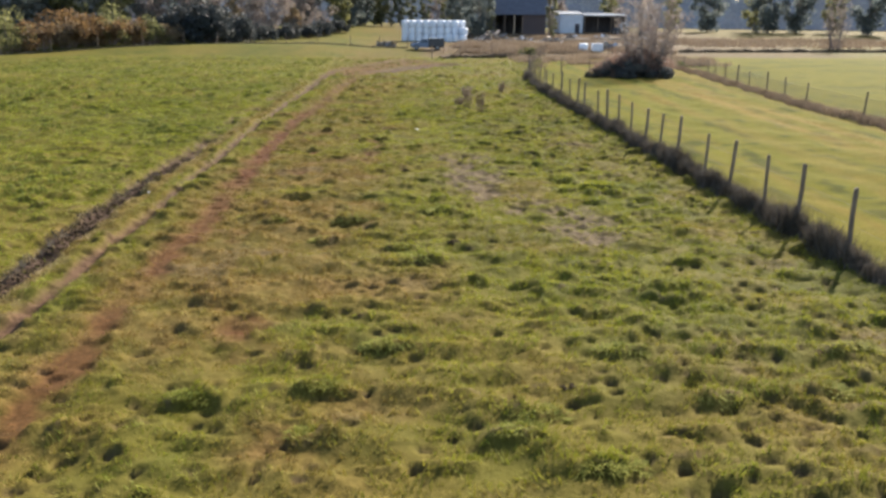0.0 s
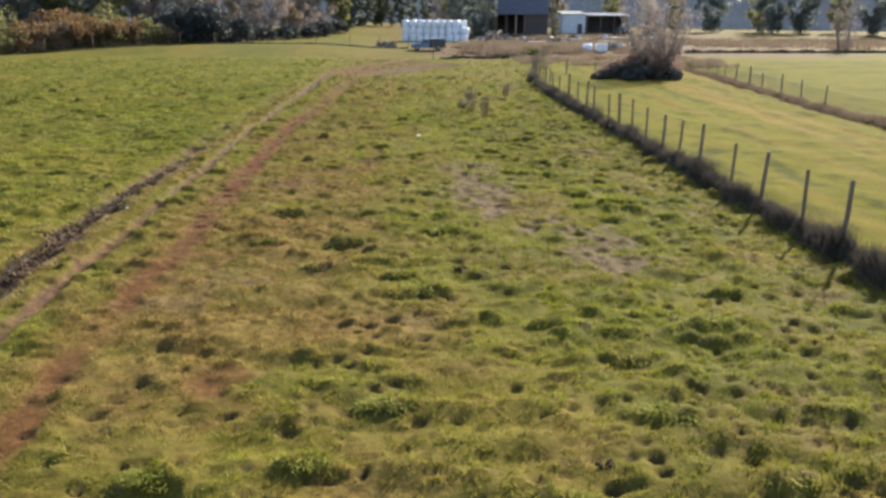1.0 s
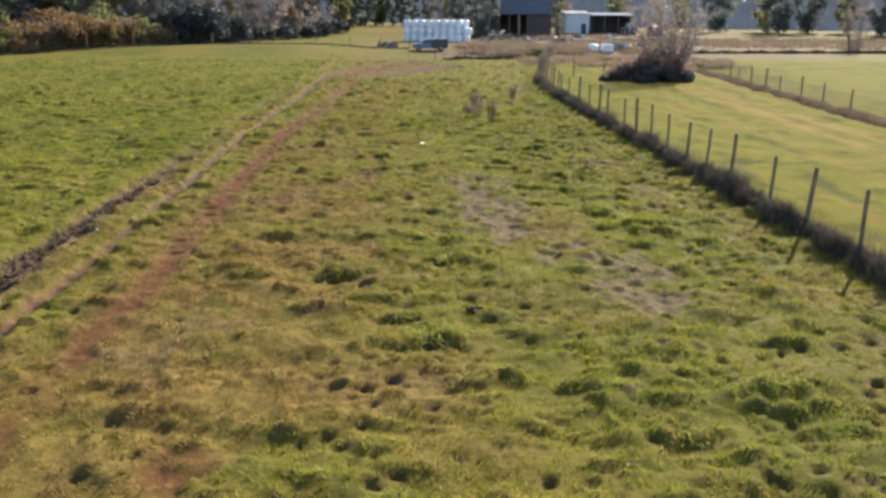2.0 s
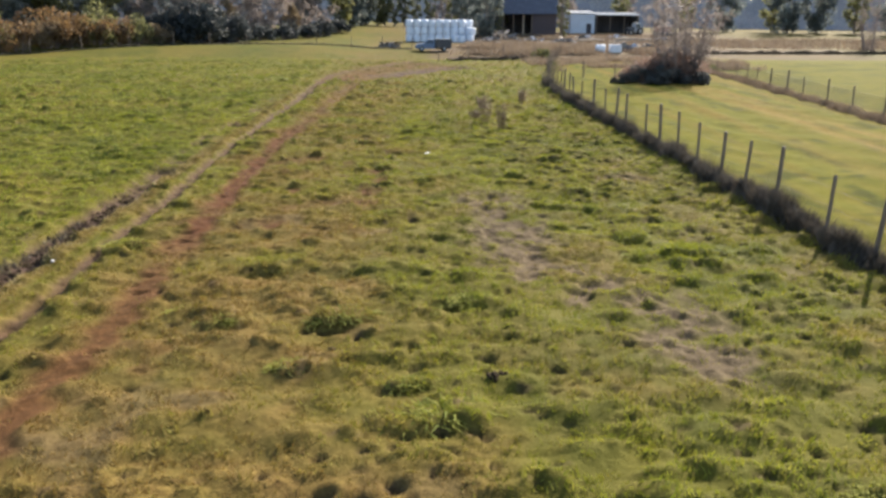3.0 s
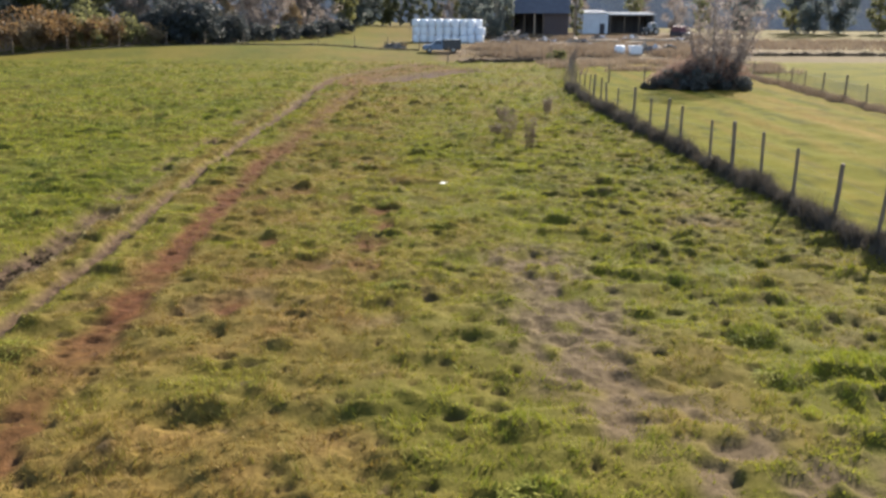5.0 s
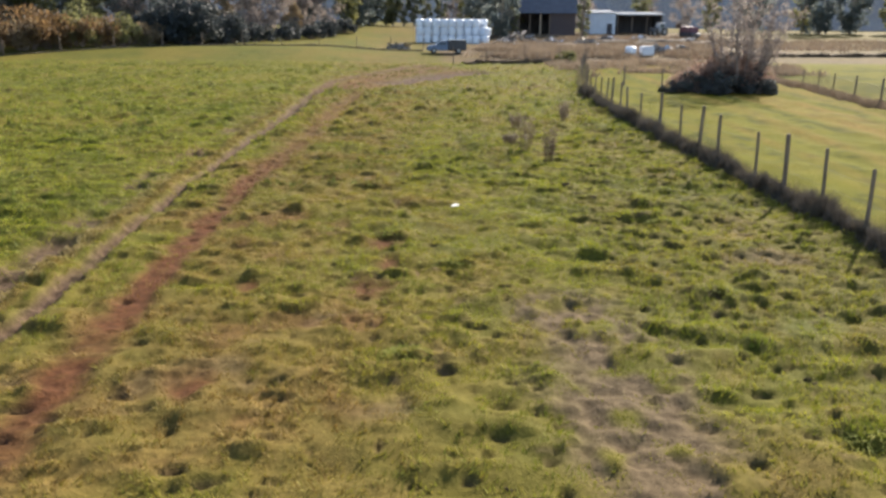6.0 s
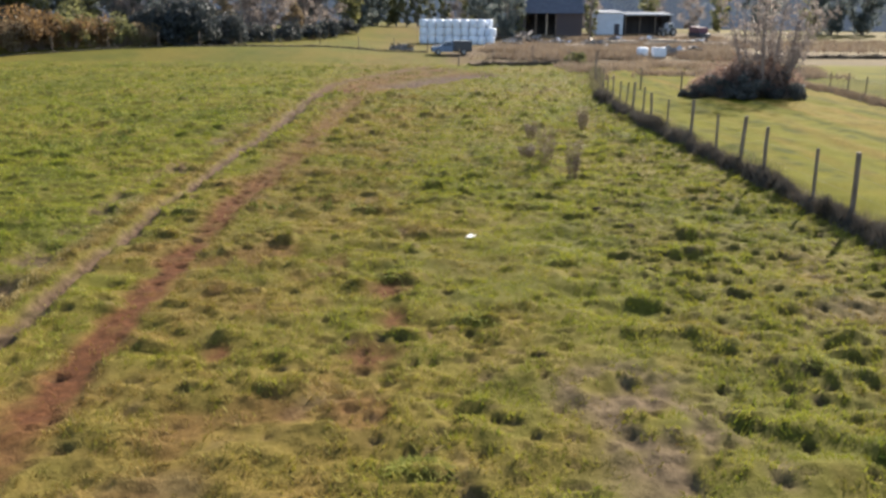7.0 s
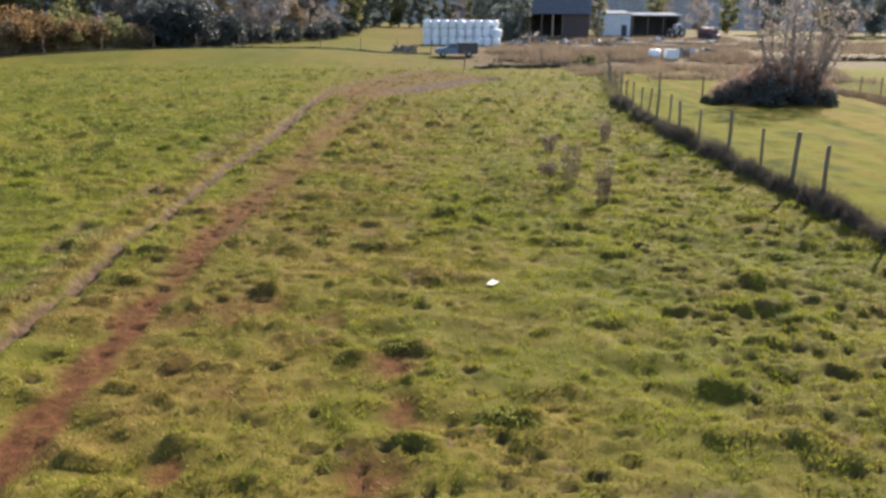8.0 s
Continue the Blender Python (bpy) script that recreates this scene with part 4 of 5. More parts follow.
plant(TREES, [
    (-66, 112, 1.0, "dark"), (-58, 121, 1.0, "dark"), (-64, 124, 1.05, "dark"), (-60, 132, 1.0, "dark"), (-50, 136, 1.1, "dark"), (-45, 142, 1.0, "dark"), (-40, 147, 1.0, "dark"), (88, 196, 0.9, "olive"), (96, 190, 1.0, "dark"), (104, 188, 0.9, "olive"), (14, 206, 0.8, "olive"), (36, 214, 0.9, "olive"), (-52, 126, 0.9, "olive"), (-47, 131, 1.0, "olive"), (-42, 134, 0.9, "mauve"),
    (-38, 137, 1.0, "mauve"), (-34, 141, 1.0, "mauve"), (-30.0, 138, 0.7, "tan"), (-27.5, 141, 0.9, "mauve"), (-24.5, 146, 1.0, "mauve"), (-21.5, 150, 0.62, "tan"),
    (-20.5, 157, 1.0, "mauve"), (-17.5, 164, 0.95, "mauve"), (-14.5, 171, 1.0, "olive"), (-12.5, 178, 1.0, "dark"), (-10.5, 184, 0.95, "dark"), (-7.5, 190, 1.0, "olive"),
    (-9.6, 186, 0.9, "poplar"), (-5.8, 190, 1.0, "poplar"), (-3.6, 193, 0.85, "poplar"), (-1.2, 195, 1.0, "poplar"), (1.6, 198, 0.9, "poplar"), (5.0, 199, 0.95, "poplar"), (8.0, 204, 0.8, "mauve"), (11.0, 198, 0.8, "olive"), (13.5, 192, 0.85, "dark"), (19.0, 186, 0.8, "dark"),
    (20.8, 181, 0.62, "poplar"), (25.0, 190, 0.9, "dark"), (29.5, 196, 0.9, "dark"), (30.6, 164, 0.72, "poplar"), (15.4, 167, 0.72, "dark"), (12.2, 174, 0.7, "dark"), (18.4, 170, 0.5, "poplar"), (40, 212, 0.9, "mauve"), 
    (53, 206, 0.7, "olive"), (57, 214, 0.8, "mauve"), (70, 205, 0.75, "olive"), (76, 196, 0.9, "dark"), (88, 188, 1.0, "dark"), 
    (107, 178, 1.0, "dark"), (122, 170, 1.0, "dark"), (64, 208, 0.8, "mauve"), (138, 160, 1.0, "dark"),
    (-74, 104, 1.0, "olive"), (-80, 96, 1.0, "dark"), (-62, 116, 0.8, "mauve"), (-55, 130, 1.0, "dark"), (-36, 146, 1.1, "mauve"), (-29, 152, 1.0, "mauve"), (-22, 165, 1.1, "dark"), 
], 7, "trees behind the pasture")

BUSHES = {
    "rust": make_bush(4.4, 3.2, M_RUST, 201, 20, 120, 0.17, "rust and olive autumn hedge bush behind the fence"),
    "olive": make_bush(4.2, 3.0, M_OLIVE, 202, 20, 120, 0.17, "olive hedge bush with sunlit tips behind the fence"),
    "tan": make_bush(4.0, 2.8, M_TAN, 203, 20, 110, 0.16, "tan thorny hedge bush behind the fence"),
    "round": make_bush(7.2, 4.3, M_BLACKLEAF, 204, 60, 190, 0.26, "large round dark evergreen bush at the field edge"),
    "under": make_bush(3.3, 2.6, M_BLACKLEAF, 206, 22, 100, 0.20, "dark undergrowth bush at the foot of the trees"),
    "low": make_bush(1.6, 1.8, M_OLIVE, 205, 14, 90, 0.13, "low dark bush in rough grass"),
}
plant(BUSHES, [
    (-61, 101.5, 1.1, "tan"), (-57, 104.5, 1.0, "rust"), (-53.5, 108.5, 1.1, "olive"), (-50.5, 111, 1.1, "rust"), (-47.8, 113, 1.15, "tan"), (-45.5, 115.5, 1.15, "rust"), (-43.2, 117, 1.0, "olive"),
    (-41.0, 119, 1.05, "rust"), (-38.8, 121, 1.0, "olive"), (-36.6, 123, 0.95, "tan"), (-55, 112.5, 1.3, "olive"), (-49, 117.5, 1.4, "rust"), (-44, 121.5, 1.4, "olive"),
    (-31.2, 127, 1.0, "round"), (-36.5, 128, 0.8, "round"), (-27.2, 130, 0.65, "round"), (-24.5, 137, 0.95, "under"), (-21.0, 143, 1.05, "under"), (-18.0, 149, 0.9, "under"), (-16.2, 156, 1.0, "under"), (-13.8, 163, 0.95, "under"),
    (16.8, 107.2, 0.9, "low"), (30, 84, 0.5, "low"),
], 8)


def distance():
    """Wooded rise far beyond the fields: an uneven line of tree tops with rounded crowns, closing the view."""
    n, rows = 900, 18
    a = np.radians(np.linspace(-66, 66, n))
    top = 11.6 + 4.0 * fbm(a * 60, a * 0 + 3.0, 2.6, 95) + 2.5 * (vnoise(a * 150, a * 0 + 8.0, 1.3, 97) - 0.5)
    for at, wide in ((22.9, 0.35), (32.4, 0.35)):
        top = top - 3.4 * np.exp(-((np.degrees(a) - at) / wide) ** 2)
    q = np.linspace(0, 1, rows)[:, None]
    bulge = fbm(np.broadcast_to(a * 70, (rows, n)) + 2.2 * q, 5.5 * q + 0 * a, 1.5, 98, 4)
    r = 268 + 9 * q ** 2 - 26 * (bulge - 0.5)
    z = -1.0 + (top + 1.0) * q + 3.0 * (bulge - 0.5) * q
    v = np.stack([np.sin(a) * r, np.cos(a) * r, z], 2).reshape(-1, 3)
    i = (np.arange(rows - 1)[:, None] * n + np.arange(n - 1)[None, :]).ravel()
    # the material adds the distance haze as a glow
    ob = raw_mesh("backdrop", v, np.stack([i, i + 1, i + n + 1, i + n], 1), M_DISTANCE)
    tagged(ob, "wooded rise in the distance, its haze put in as a blue-grey glow", "woodland", kind="structure")


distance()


def make_willow(x, y, h, seed, label, stems=26, spread=3.2, leaves=60, leaf=None):
    """Many thin stems fanning up from one stool, with sparse faded leaves on the twigs."""
    rnd, rng = random.Random(seed), np.random.default_rng(seed)
    root = thing("willow", x, y, high(x, y) - 0.05, label=label, category="tree")
    tw, cl = bmesh.new(), []
    for k in range(stems):
        bm = bmesh.new()
        a, q = rnd.uniform(0, 2 * math.pi), math.sqrt(rnd.random())
        top = Vector((math.cos(a) * spread * q, math.sin(a) * spread * q, h * rnd.uniform(0.7, 1.0) * (1 - 0.25 * q)))
        foot = Vector((math.cos(a) * 0.9 * q, math.sin(a) * 0.9 * q, -0.2))
        mid = foot.lerp(top, 0.45) + Vector((math.cos(a), math.sin(a), 0)) * rnd.uniform(-0.1, 0.5)
        r = rnd.uniform(0.035, 0.085)
        tube(bm, [foot, foot.lerp(mid, 0.5) + Vector((0, 0, 0.2)), mid, mid.lerp(top, 0.5), top], [r * 1.2, r, r * 0.75, r * 0.45, r * 0.12], 6)
        part("stem", bm, M_TWIG, root)
        for j in range(9):
            s = rnd.uniform(0.3, 1.0)
            p = foot.lerp(mid, s / 0.5) if s < 0.5 else mid.lerp(top, (s - 0.5) / 0.5)
            e = p + Vector((rnd.uniform(-1, 1), rnd.uniform(-1, 1), rnd.uniform(0.3, 1.3))) * rnd.uniform(0.4, 0.9)
            tube(tw, [p, p.lerp(e, 0.5) + Vector((0, 0, 0.05)), e], [0.022, 0.014, 0.005], 4, False)
            cl.append((np.array(e), rnd.uniform(0.25, 0.55)))
    tagged(part("twig_work", tw, M_TWIG, root), kind="stuff")
    v, f = leaf_cloud(cl, leaves // 6, 0.085, rng)
    tagged(raw_mesh("leaf_cover", v, f, leaf or M_MAUVE, root), kind="stuff")
    return root


make_willow(22.3, 71.0, 8.6, 301, "multi-stemmed willow with bare purple-grey stems and few leaves", 30, 3.3, 150)
make_willow(67.5, 120, 9.0, 302, "thin bare field tree with grey twigs in the far meadow", 16, 2.0, 80)
THICKET = {"bramble": make_bush(2.0, 2.0, M_BRAMBLE, 211, 26, 150, 0.12, "bramble thicket at the foot of the willow, coloured dark as in shadow"),
           "bracken": make_bush(3.2, 2.2, M_BRACKEN, 212, 34, 130, 0.10, "reddish-brown dead bracken and brambles round the willow")}
plant(THICKET, [(17.4, 70.8, 0.45, "bramble"), (18.6, 70.6, 0.75, "bramble"), (20.6, 70.2, 0.9, "bramble"), (22.6, 70.2, 0.9, "bramble"), (23.2, 70.9, 0.7, "bramble"),
                (19.6, 71.3, 0.8, "bracken"), (21.4, 71.6, 1.1, "bracken"), (22.7, 71.8, 1.0, "bracken"), (21.9, 72.8, 1.1, "bracken"), (18.4, 71.6, 0.6, "bracken")], 9, "thicket round the willow")


# ---- weeds, molehills and litter on the pasture ----
def dead_weed(x, y, h, wide, seed):
    rnd, rng = random.Random(seed), np.random.default_rng(seed)
    root = thing("dead_weed", x, y, label="clump of dead brown dock stalks standing in the pasture", category="weed", group="dead weeds in the pasture")
    cl = []
    for k in range(26):
        bm = bmesh.new()
        a, q = rnd.uniform(0, 2 * math.pi), wide * math.sqrt(rnd.random())
        foot = Vector((math.cos(a) * q * 0.6, math.sin(a) * q * 0.6, -0.05))
        top = Vector((math.cos(a) * q * 1.2, math.sin(a) * q * 1.2, h * rnd.uniform(0.55, 1.0)))
        tube(bm, [foot, foot.lerp(top, 0.5) + Vector((rnd.uniform(-0.03, 0.03), 0, 0)), top], [0.008, 0.006, 0.003], 4)
        part("stalk", bm, M_STALK, root)
        for s in (0.45, 0.65, 0.8, 0.95):
            cl.append((np.array(foot.lerp(top, s)), 0.09))
    v, f = leaf_cloud(cl, 9, 0.03, rng)
    tagged(raw_mesh("seed_head", v, f, M_STALK, root), kind="stuff")


for i, (x, y, h, w) in enumerate(((3.75, 46.9, 1.4, 0.30), (4.3, 44.7, 1.3, 0.28), (4.15, 53.4, 0.8, 0.3), (6.85, 55.6, 1.0, 0.22), (3.35, 48.6, 0.6, 0.3))):
    dead_weed(x, y, h, w, 400 + i)


def mound(x, y, r, h, seed):
    """A heap of crumbled soil."""
    rnd = random.Random(seed)
    root = thing("molehill", x, y, high(x, y) - 0.03, label="small dark heap of crumbled soil in the grass", category="molehill", group="molehills")
    bm = bmesh.new()
    for k in range(14):
        a, q = rnd.uniform(0, 2 * math.pi), math.sqrt(rnd.random())
        s = r * rnd.uniform(0.25, 0.5) * (1.2 - 0.5 * q)
        m = Matrix.Translation((math.cos(a) * q * r, math.sin(a) * q * r * 0.6, h * (1 - q) * 0.7)) @ pose(0, 0, 0, rnd.uniform(0, 90), rnd.uniform(0, 90), rnd.uniform(0, 90)) @ Matrix.Diagonal((s, s * 0.8, s * 0.6, 1))
        bmesh.ops.create_icosphere(bm, subdivisions=1, radius=1.0, matrix=m)
    for v in bm.verts:
        v.co *= 1 + rnd.uniform(-0.06, 0.06)
    tagged(part("crumbled_soil", bm, M_SOIL, root), kind="stuff")


for i, (x, y, r) in enumerate(((1.1, 18.0, 0.22), (2.45, 10.4, 0.16), (4.2, 35.5, 0.2), (4.1, 40.1, 0.22), (-1.5, 19.4, 0.14), (0.5, 24.6, 0.1), (5.2, 27.1, 0.16))):
    mound(x, y, r, r * 0.45, 450 + i)


def litter(x, y, s, seed):
    rnd = random.Random(seed)
    bm = bmesh.new()
    n = 6
    vs = [[bm.verts.new((i / n * s - s / 2, j / n * s * 0.6 - s * 0.3, 0.035 + rnd.uniform(0, 0.02))) for i in range(n + 1)] for j in range(n + 1)]
    for j in range(n):
        for i in range(n):
            bm.faces.new((vs[j][i], vs[j][i + 1], vs[j + 1][i + 1], vs[j + 1][i]))
    bmesh.ops.solidify(bm, geom=bm.faces[:], thickness=0.004)
    ob = part("paper_scrap", bm, M_PAPER)
    ob.matrix_world = pose(x, y, high(x, y), 0, 0, rnd.uniform(0, 90))
    tagged(ob, "crumpled scrap of white paper lying in the grass", "litter")


litter(0.53, 37.9, 0.28, 1)


def stone(x, y, s, seed):
    rnd = random.Random(seed)
    bm = bmesh.new()
    bmesh.ops.create_icosphere(bm, subdivisions=2, radius=s, matrix=Matrix.Diagonal((1.2, 0.8, 0.6, 1)))
    for v in bm.verts:
        v.co *= 1 + rnd.uniform(-0.12, 0.12)
    ob = part("stone", bm, M_STONE)
    ob.matrix_world = pose(x, y, high(x, y) + s * 0.3, 0, 0, rnd.uniform(0, 180))
    tagged(ob, "pale stone lying at the edge of the furrow", "stone")


stone(-8.42, 18.75, 0.10, 2)
stone(-8.3, 24.2, 0.06, 3)


def clods():
    """Dark earth clods turned up along the furrow."""
    rng = np.random.default_rng(91)
    n = 2500
    y = -13 + 44 * rng.uniform(0, 1, n) ** 1.15
    x = np.interp(y, [p[1] for p in FURROW], [p[0] for p in FURROW]) + rng.normal(0, 0.15, n)
    z = height(x, y)
    base = np.array([(1, 0, 0), (-1, 0, 0), (0, 1, 0), (0, -1, 0), (0, 0, 1), (0, 0, -1)], float)
    tri = np.array([(0, 2, 4), (2, 1, 4), (1, 3, 4), (3, 0, 4), (2, 0, 5), (1, 2, 5), (3, 1, 5), (0, 3, 5)])
    s = rng.uniform(0.02, 0.07, n)[:, None, None]
    v = base[None] * s * rng.uniform(0.6, 1.3, (n, 6, 1)) + rng.normal(0, 0.012, (n, 6, 3)) + np.stack([x, y, z], 1)[:, None]
    f = (tri[None] + (np.arange(n) * 6)[:, None, None]).reshape(-1, 3)
    tagged(raw_mesh("furrow_clods", v.reshape(-1, 3), f, M_SOIL), "dark crumbled earth clods lying in the furrow", "soil", kind="stuff")


clods()


# ---- the yard behind the pasture ----
def bale_mesh(seed):
    """A round bale on its end, wrapped in film: bulging sides, creased ends."""
    rnd = random.Random(seed)
    bm = bmesh.new()
    rings = [(0.0, 0.0), (0.50, 0.0), (0.61, 0.05), (0.655, 0.18), (0.67, 0.42), (0.675, 0.68), (0.67, 0.95), (0.655, 1.18), (0.61, 1.31), (0.50, 1.36), (0.0, 1.37)]
    n, prev = 18, None
    for r, z in rings:
        row = [bm.verts.new((0, 0, z))] if r == 0 else [bm.verts.new((r * (1 + rnd.uniform(-0.02, 0.02)) * math.cos(2 * math.pi * k / n), r * (1 + rnd.uniform(-0.02, 0.02)) * math.sin(2 * math.pi * k / n), z + rnd.uniform(-0.015, 0.015))) for k in range(n)]
        if prev:
            for k in range(n):
                a, b = row[k % len(row)], row[(k + 1) % len(row)]
                c, d = prev[(k + 1) % len(prev)], prev[k % len(prev)]
                bm.faces.new([v for i, v in enumerate((d, c, b, a)) if v not in (d, c, b, a)[:i]])
        prev = row
    me = bpy.data.meshes.new("bale")
    bm.normal_update()
    bm.to_mesh(me)
    bm.free()
    me.materials.append(M_FILM)
    me.polygons.foreach_set("use_smooth", np.ones(len(me.polygons), bool))
    return me


BALES = [bale_mesh(k) for k in range(4)]


def bale(x, y, z, rnd):
    ob = new("wrapped_bale", rnd.choice(BALES))
    ob.matrix_world = pose(x, y, z, 0, 0, rnd.uniform(0, 360)) @ Matrix.Diagonal((1, 1, 0.935, 1))
    tagged(ob, "round silage bale wrapped in white film, in a stack", "bale", "stacked bales")


rnd = random.Random(12)
for row in range(2):
    for layer in range(3):
        for k in range(9):
            bx, by = -0.1 + 1.33 * k, 148.4 - 0.12 * k + 1.35 * row
            if layer == 2 and row == 0 and k == 8:
                continue
            bale(bx + rnd.uniform(-0.04, 0.04), by + rnd.uniform(-0.05, 0.05), high(-0.1 + 1.33 * 4, 148) - 0.03 + layer * 1.28, rnd)
for bx, by, layer in ((9.2, 146.0, 0), (10.6, 145.8, 0), (10.9, 146.4, 1), (8.0, 146.3, 0)):
    bale(bx, by, high(bx, by) - 0.02 + layer * 1.28, rnd)


def wheel(parent, x, y, z, r, w):
    """A tyre with its rim; the axle lies along y."""
    bm = bmesh.new()
    prof = [(r * 0.62, -w / 2), (r * 0.92, -w / 2), (r, -w * 0.32), (r, w * 0.32), (r * 0.92, w / 2), (r * 0.62, w / 2)]
    n, rows = 18, []
    for k in range(n):
        a = 2 * math.pi * k / n
        rows.append([bm.verts.new((math.cos(a) * q, u, math.sin(a) * q)) for q, u in prof])
    for k in range(n):
        for j in range(len(prof)):
            i = (j + 1) % len(prof)
            bm.faces.new((rows[k][j], rows[k][i], rows[(k + 1) % n][i], rows[(k + 1) % n][j]))
    t = part("tyre", bm, M_TYRE, parent)
    t.matrix_local = pose(x, y, z)
    bm = bmesh.new()
    bmesh.ops.create_cone(bm, cap_ends=True, segments=14, radius1=r * 0.63, radius2=r * 0.56, depth=w * 0.8, matrix=pose(0, 0, 0, 90))
    part("rim", bm, M_RIM, t, "grey metal wheel rim")


def side_shape(bm, outline, half, taper=0.0):
    """A body from a side outline (x, z), across y, drawn in towards the top."""
    zmax = max(z for _, z in outline)
    zmin = min(z for _, z in outline)
    rows = []
    for s in (-1, 1):
        rows.append([bm.verts.new((x, s * half * (1 - taper * (z - zmin) / (zmax - zmin)), z)) for x, z in outline])
    n = len(outline)
    for k in range(n):
        bm.faces.new((rows[0][k], rows[0][(k + 1) % n], rows[1][(k + 1) % n], rows[1][k]))
    bm.faces.new(rows[0][::-1])
    bm.faces.new(rows[1])
    bmesh.ops.recalc_face_normals(bm, faces=bm.faces[:])
    bmesh.ops.bevel(bm, geom=bm.edges[:], offset=0.03, segments=2, affect="EDGES")


def pickup(x, y, rz):
    root = thing("pickup_truck", x, y, rz=rz, label="dark blue-grey pickup with a dark box body parked by the fence", category="vehicle")
    bm = bmesh.new()
    side_shape(bm, [(-2.4, 0.35), (-2.45, 0.75), (-2.2, 0.95), (-1.25, 1.05), (-0.75, 1.55), (0.15, 1.58), (0.2, 0.35)], 0.85, 0.18)
    part("cab", bm, M_SILVER, root)
    bm = bmesh.new()
    side_shape(bm, [(-1.18, 1.04), (-0.78, 1.48), (0.05, 1.50), (0.05, 1.04)], 0.80, 0.12)
    part("glazing", bm, M_GLASS, root, "dark cab windows")
    bm = bmesh.new()
    box(bm, 0.25, 2.5, -0.9, 0.9, 0.5, 1.65, 0.04)
    part("box_body", bm, M_DARKPAINT, root, "dark box body")
    bm = bmesh.new()
    box(bm, -2.3, 2.45, -0.4, 0.4, 0.32, 0.5, 0.02)
    part("chassis", bm, M_TYRE, root)
    for wx in (-1.6, 1.5):
        for wy in (-0.78, 0.78):
            wheel(root, wx, wy, 0.34, 0.34, 0.22)
    for s in (-0.6, 0.6):
        bm = bmesh.new()
        box(bm, -2.49, -2.42, s - 0.14, s + 0.14, 0.68, 0.82, 0.02)
        part("headlight", bm, M_GLASS, root)


pickup(3.1, 116, 4)


def van(x, y, rz):
    root = thing("red_van", x, y, rz=rz, label="faded red van with a dark lower body in the yard", category="vehicle")
    bm = bmesh.new()
    side_shape(bm, [(-2.2, 1.2), (-1.8, 2.2), (2.2, 2.3), (2.3, 1.2)], 0.95, 0.1)
    part("upper_body", bm, M_REDPAINT, root)
    bm = bmesh.new()
    side_shape(bm, [(-2.9, 0.4), (-2.9, 1.0), (-2.2, 1.2), (2.3, 1.2), (2.3, 0.4)], 0.98)
    part("lower_body", bm, M_DARKPAINT, root, "dark lower body")
    bm = bmesh.new()
    box(bm, 2.24, 2.31, -0.7, 0.7, 1.45, 2.0, 0.02)
    part("rear_window", bm, M_GLASS, root)
    for wx in (-1.8, 1.5):
        for wy in (-0.85, 0.85):
            wheel(root, wx, wy, 0.36, 0.36, 0.24)


van(52.0, 168, 97)


def tractor(x, y, rz):
    root = thing("tractor", x, y, rz=rz, label="dark farm tractor with a pale cab beside the shed", category="vehicle")
    bm = bmesh.new()
    side_shape(bm, [(-1.9, 0.8), (-1.9, 1.5), (-0.3, 1.6), (-0.3, 0.8)], 0.4, 0.1)
    part("bonnet", bm, M_DARKPAINT, root)
    bm = bmesh.new()
    side_shape(bm, [(-0.3, 0.9), (-0.2, 2.5), (1.0, 2.55), (1.2, 0.9)], 0.7, 0.1)
    part("cab", bm, M_SHEET, root, "pale tractor cab")
    bm = bmesh.new()
    side_shape(bm, [(-0.2, 1.5), (-0.12, 2.35), (0.9, 2.38), (1.0, 1.5)], 0.73, 0.08)
    part("cab_windows", bm, M_GLASS, root)
    for wx, wy, r in ((0.9, -0.85, 0.8), (0.9, 0.85, 0.8), (-1.4, -0.7, 0.5), (-1.4, 0.7, 0.5)):
        wheel(root, wx, wy, r, r, 0.4)


tractor(48.6, 176.5, 20)


def house_shell(root, name, x0, x1, y0, y1, z1, material, t=0.15):
    """Three walls, open to the south."""
    for nm, b in (("side_wall", (x0, x0 + t, y0, y1)), ("side_wall", (x1 - t, x1, y0, y1)), ("back_wall", (x0 + t, x1 - t, y1 - t, y1))):
        bm = bmesh.new()
        box(bm, *b, 0, z1)
        part(nm, bm, material, root)


def board_wall(root, x0, x1, y, z1, material, width=0.3, seed=1):
    """A wall of upright boards, each its own piece."""
    rnd = random.Random(seed)
    n = max(1, round((x1 - x0) / width))
    w = (x1 - x0) / n
    bm = bmesh.new()
    box(bm, -w / 2 + 0.008, w / 2 - 0.008, -0.02, 0.02, 0, 1)
    first = part("board", bm, material, root)
    for k in range(n):
        ob = first if k == 0 else new("board", first.data)
        ob.parent = root
        ob.matrix_local = Matrix.Translation((x0 + w * (k + 0.5), y + rnd.uniform(-0.01, 0.01), 0)) @ Matrix.Diagonal((1, 1, z1 - rnd.uniform(0, 0.06), 1))


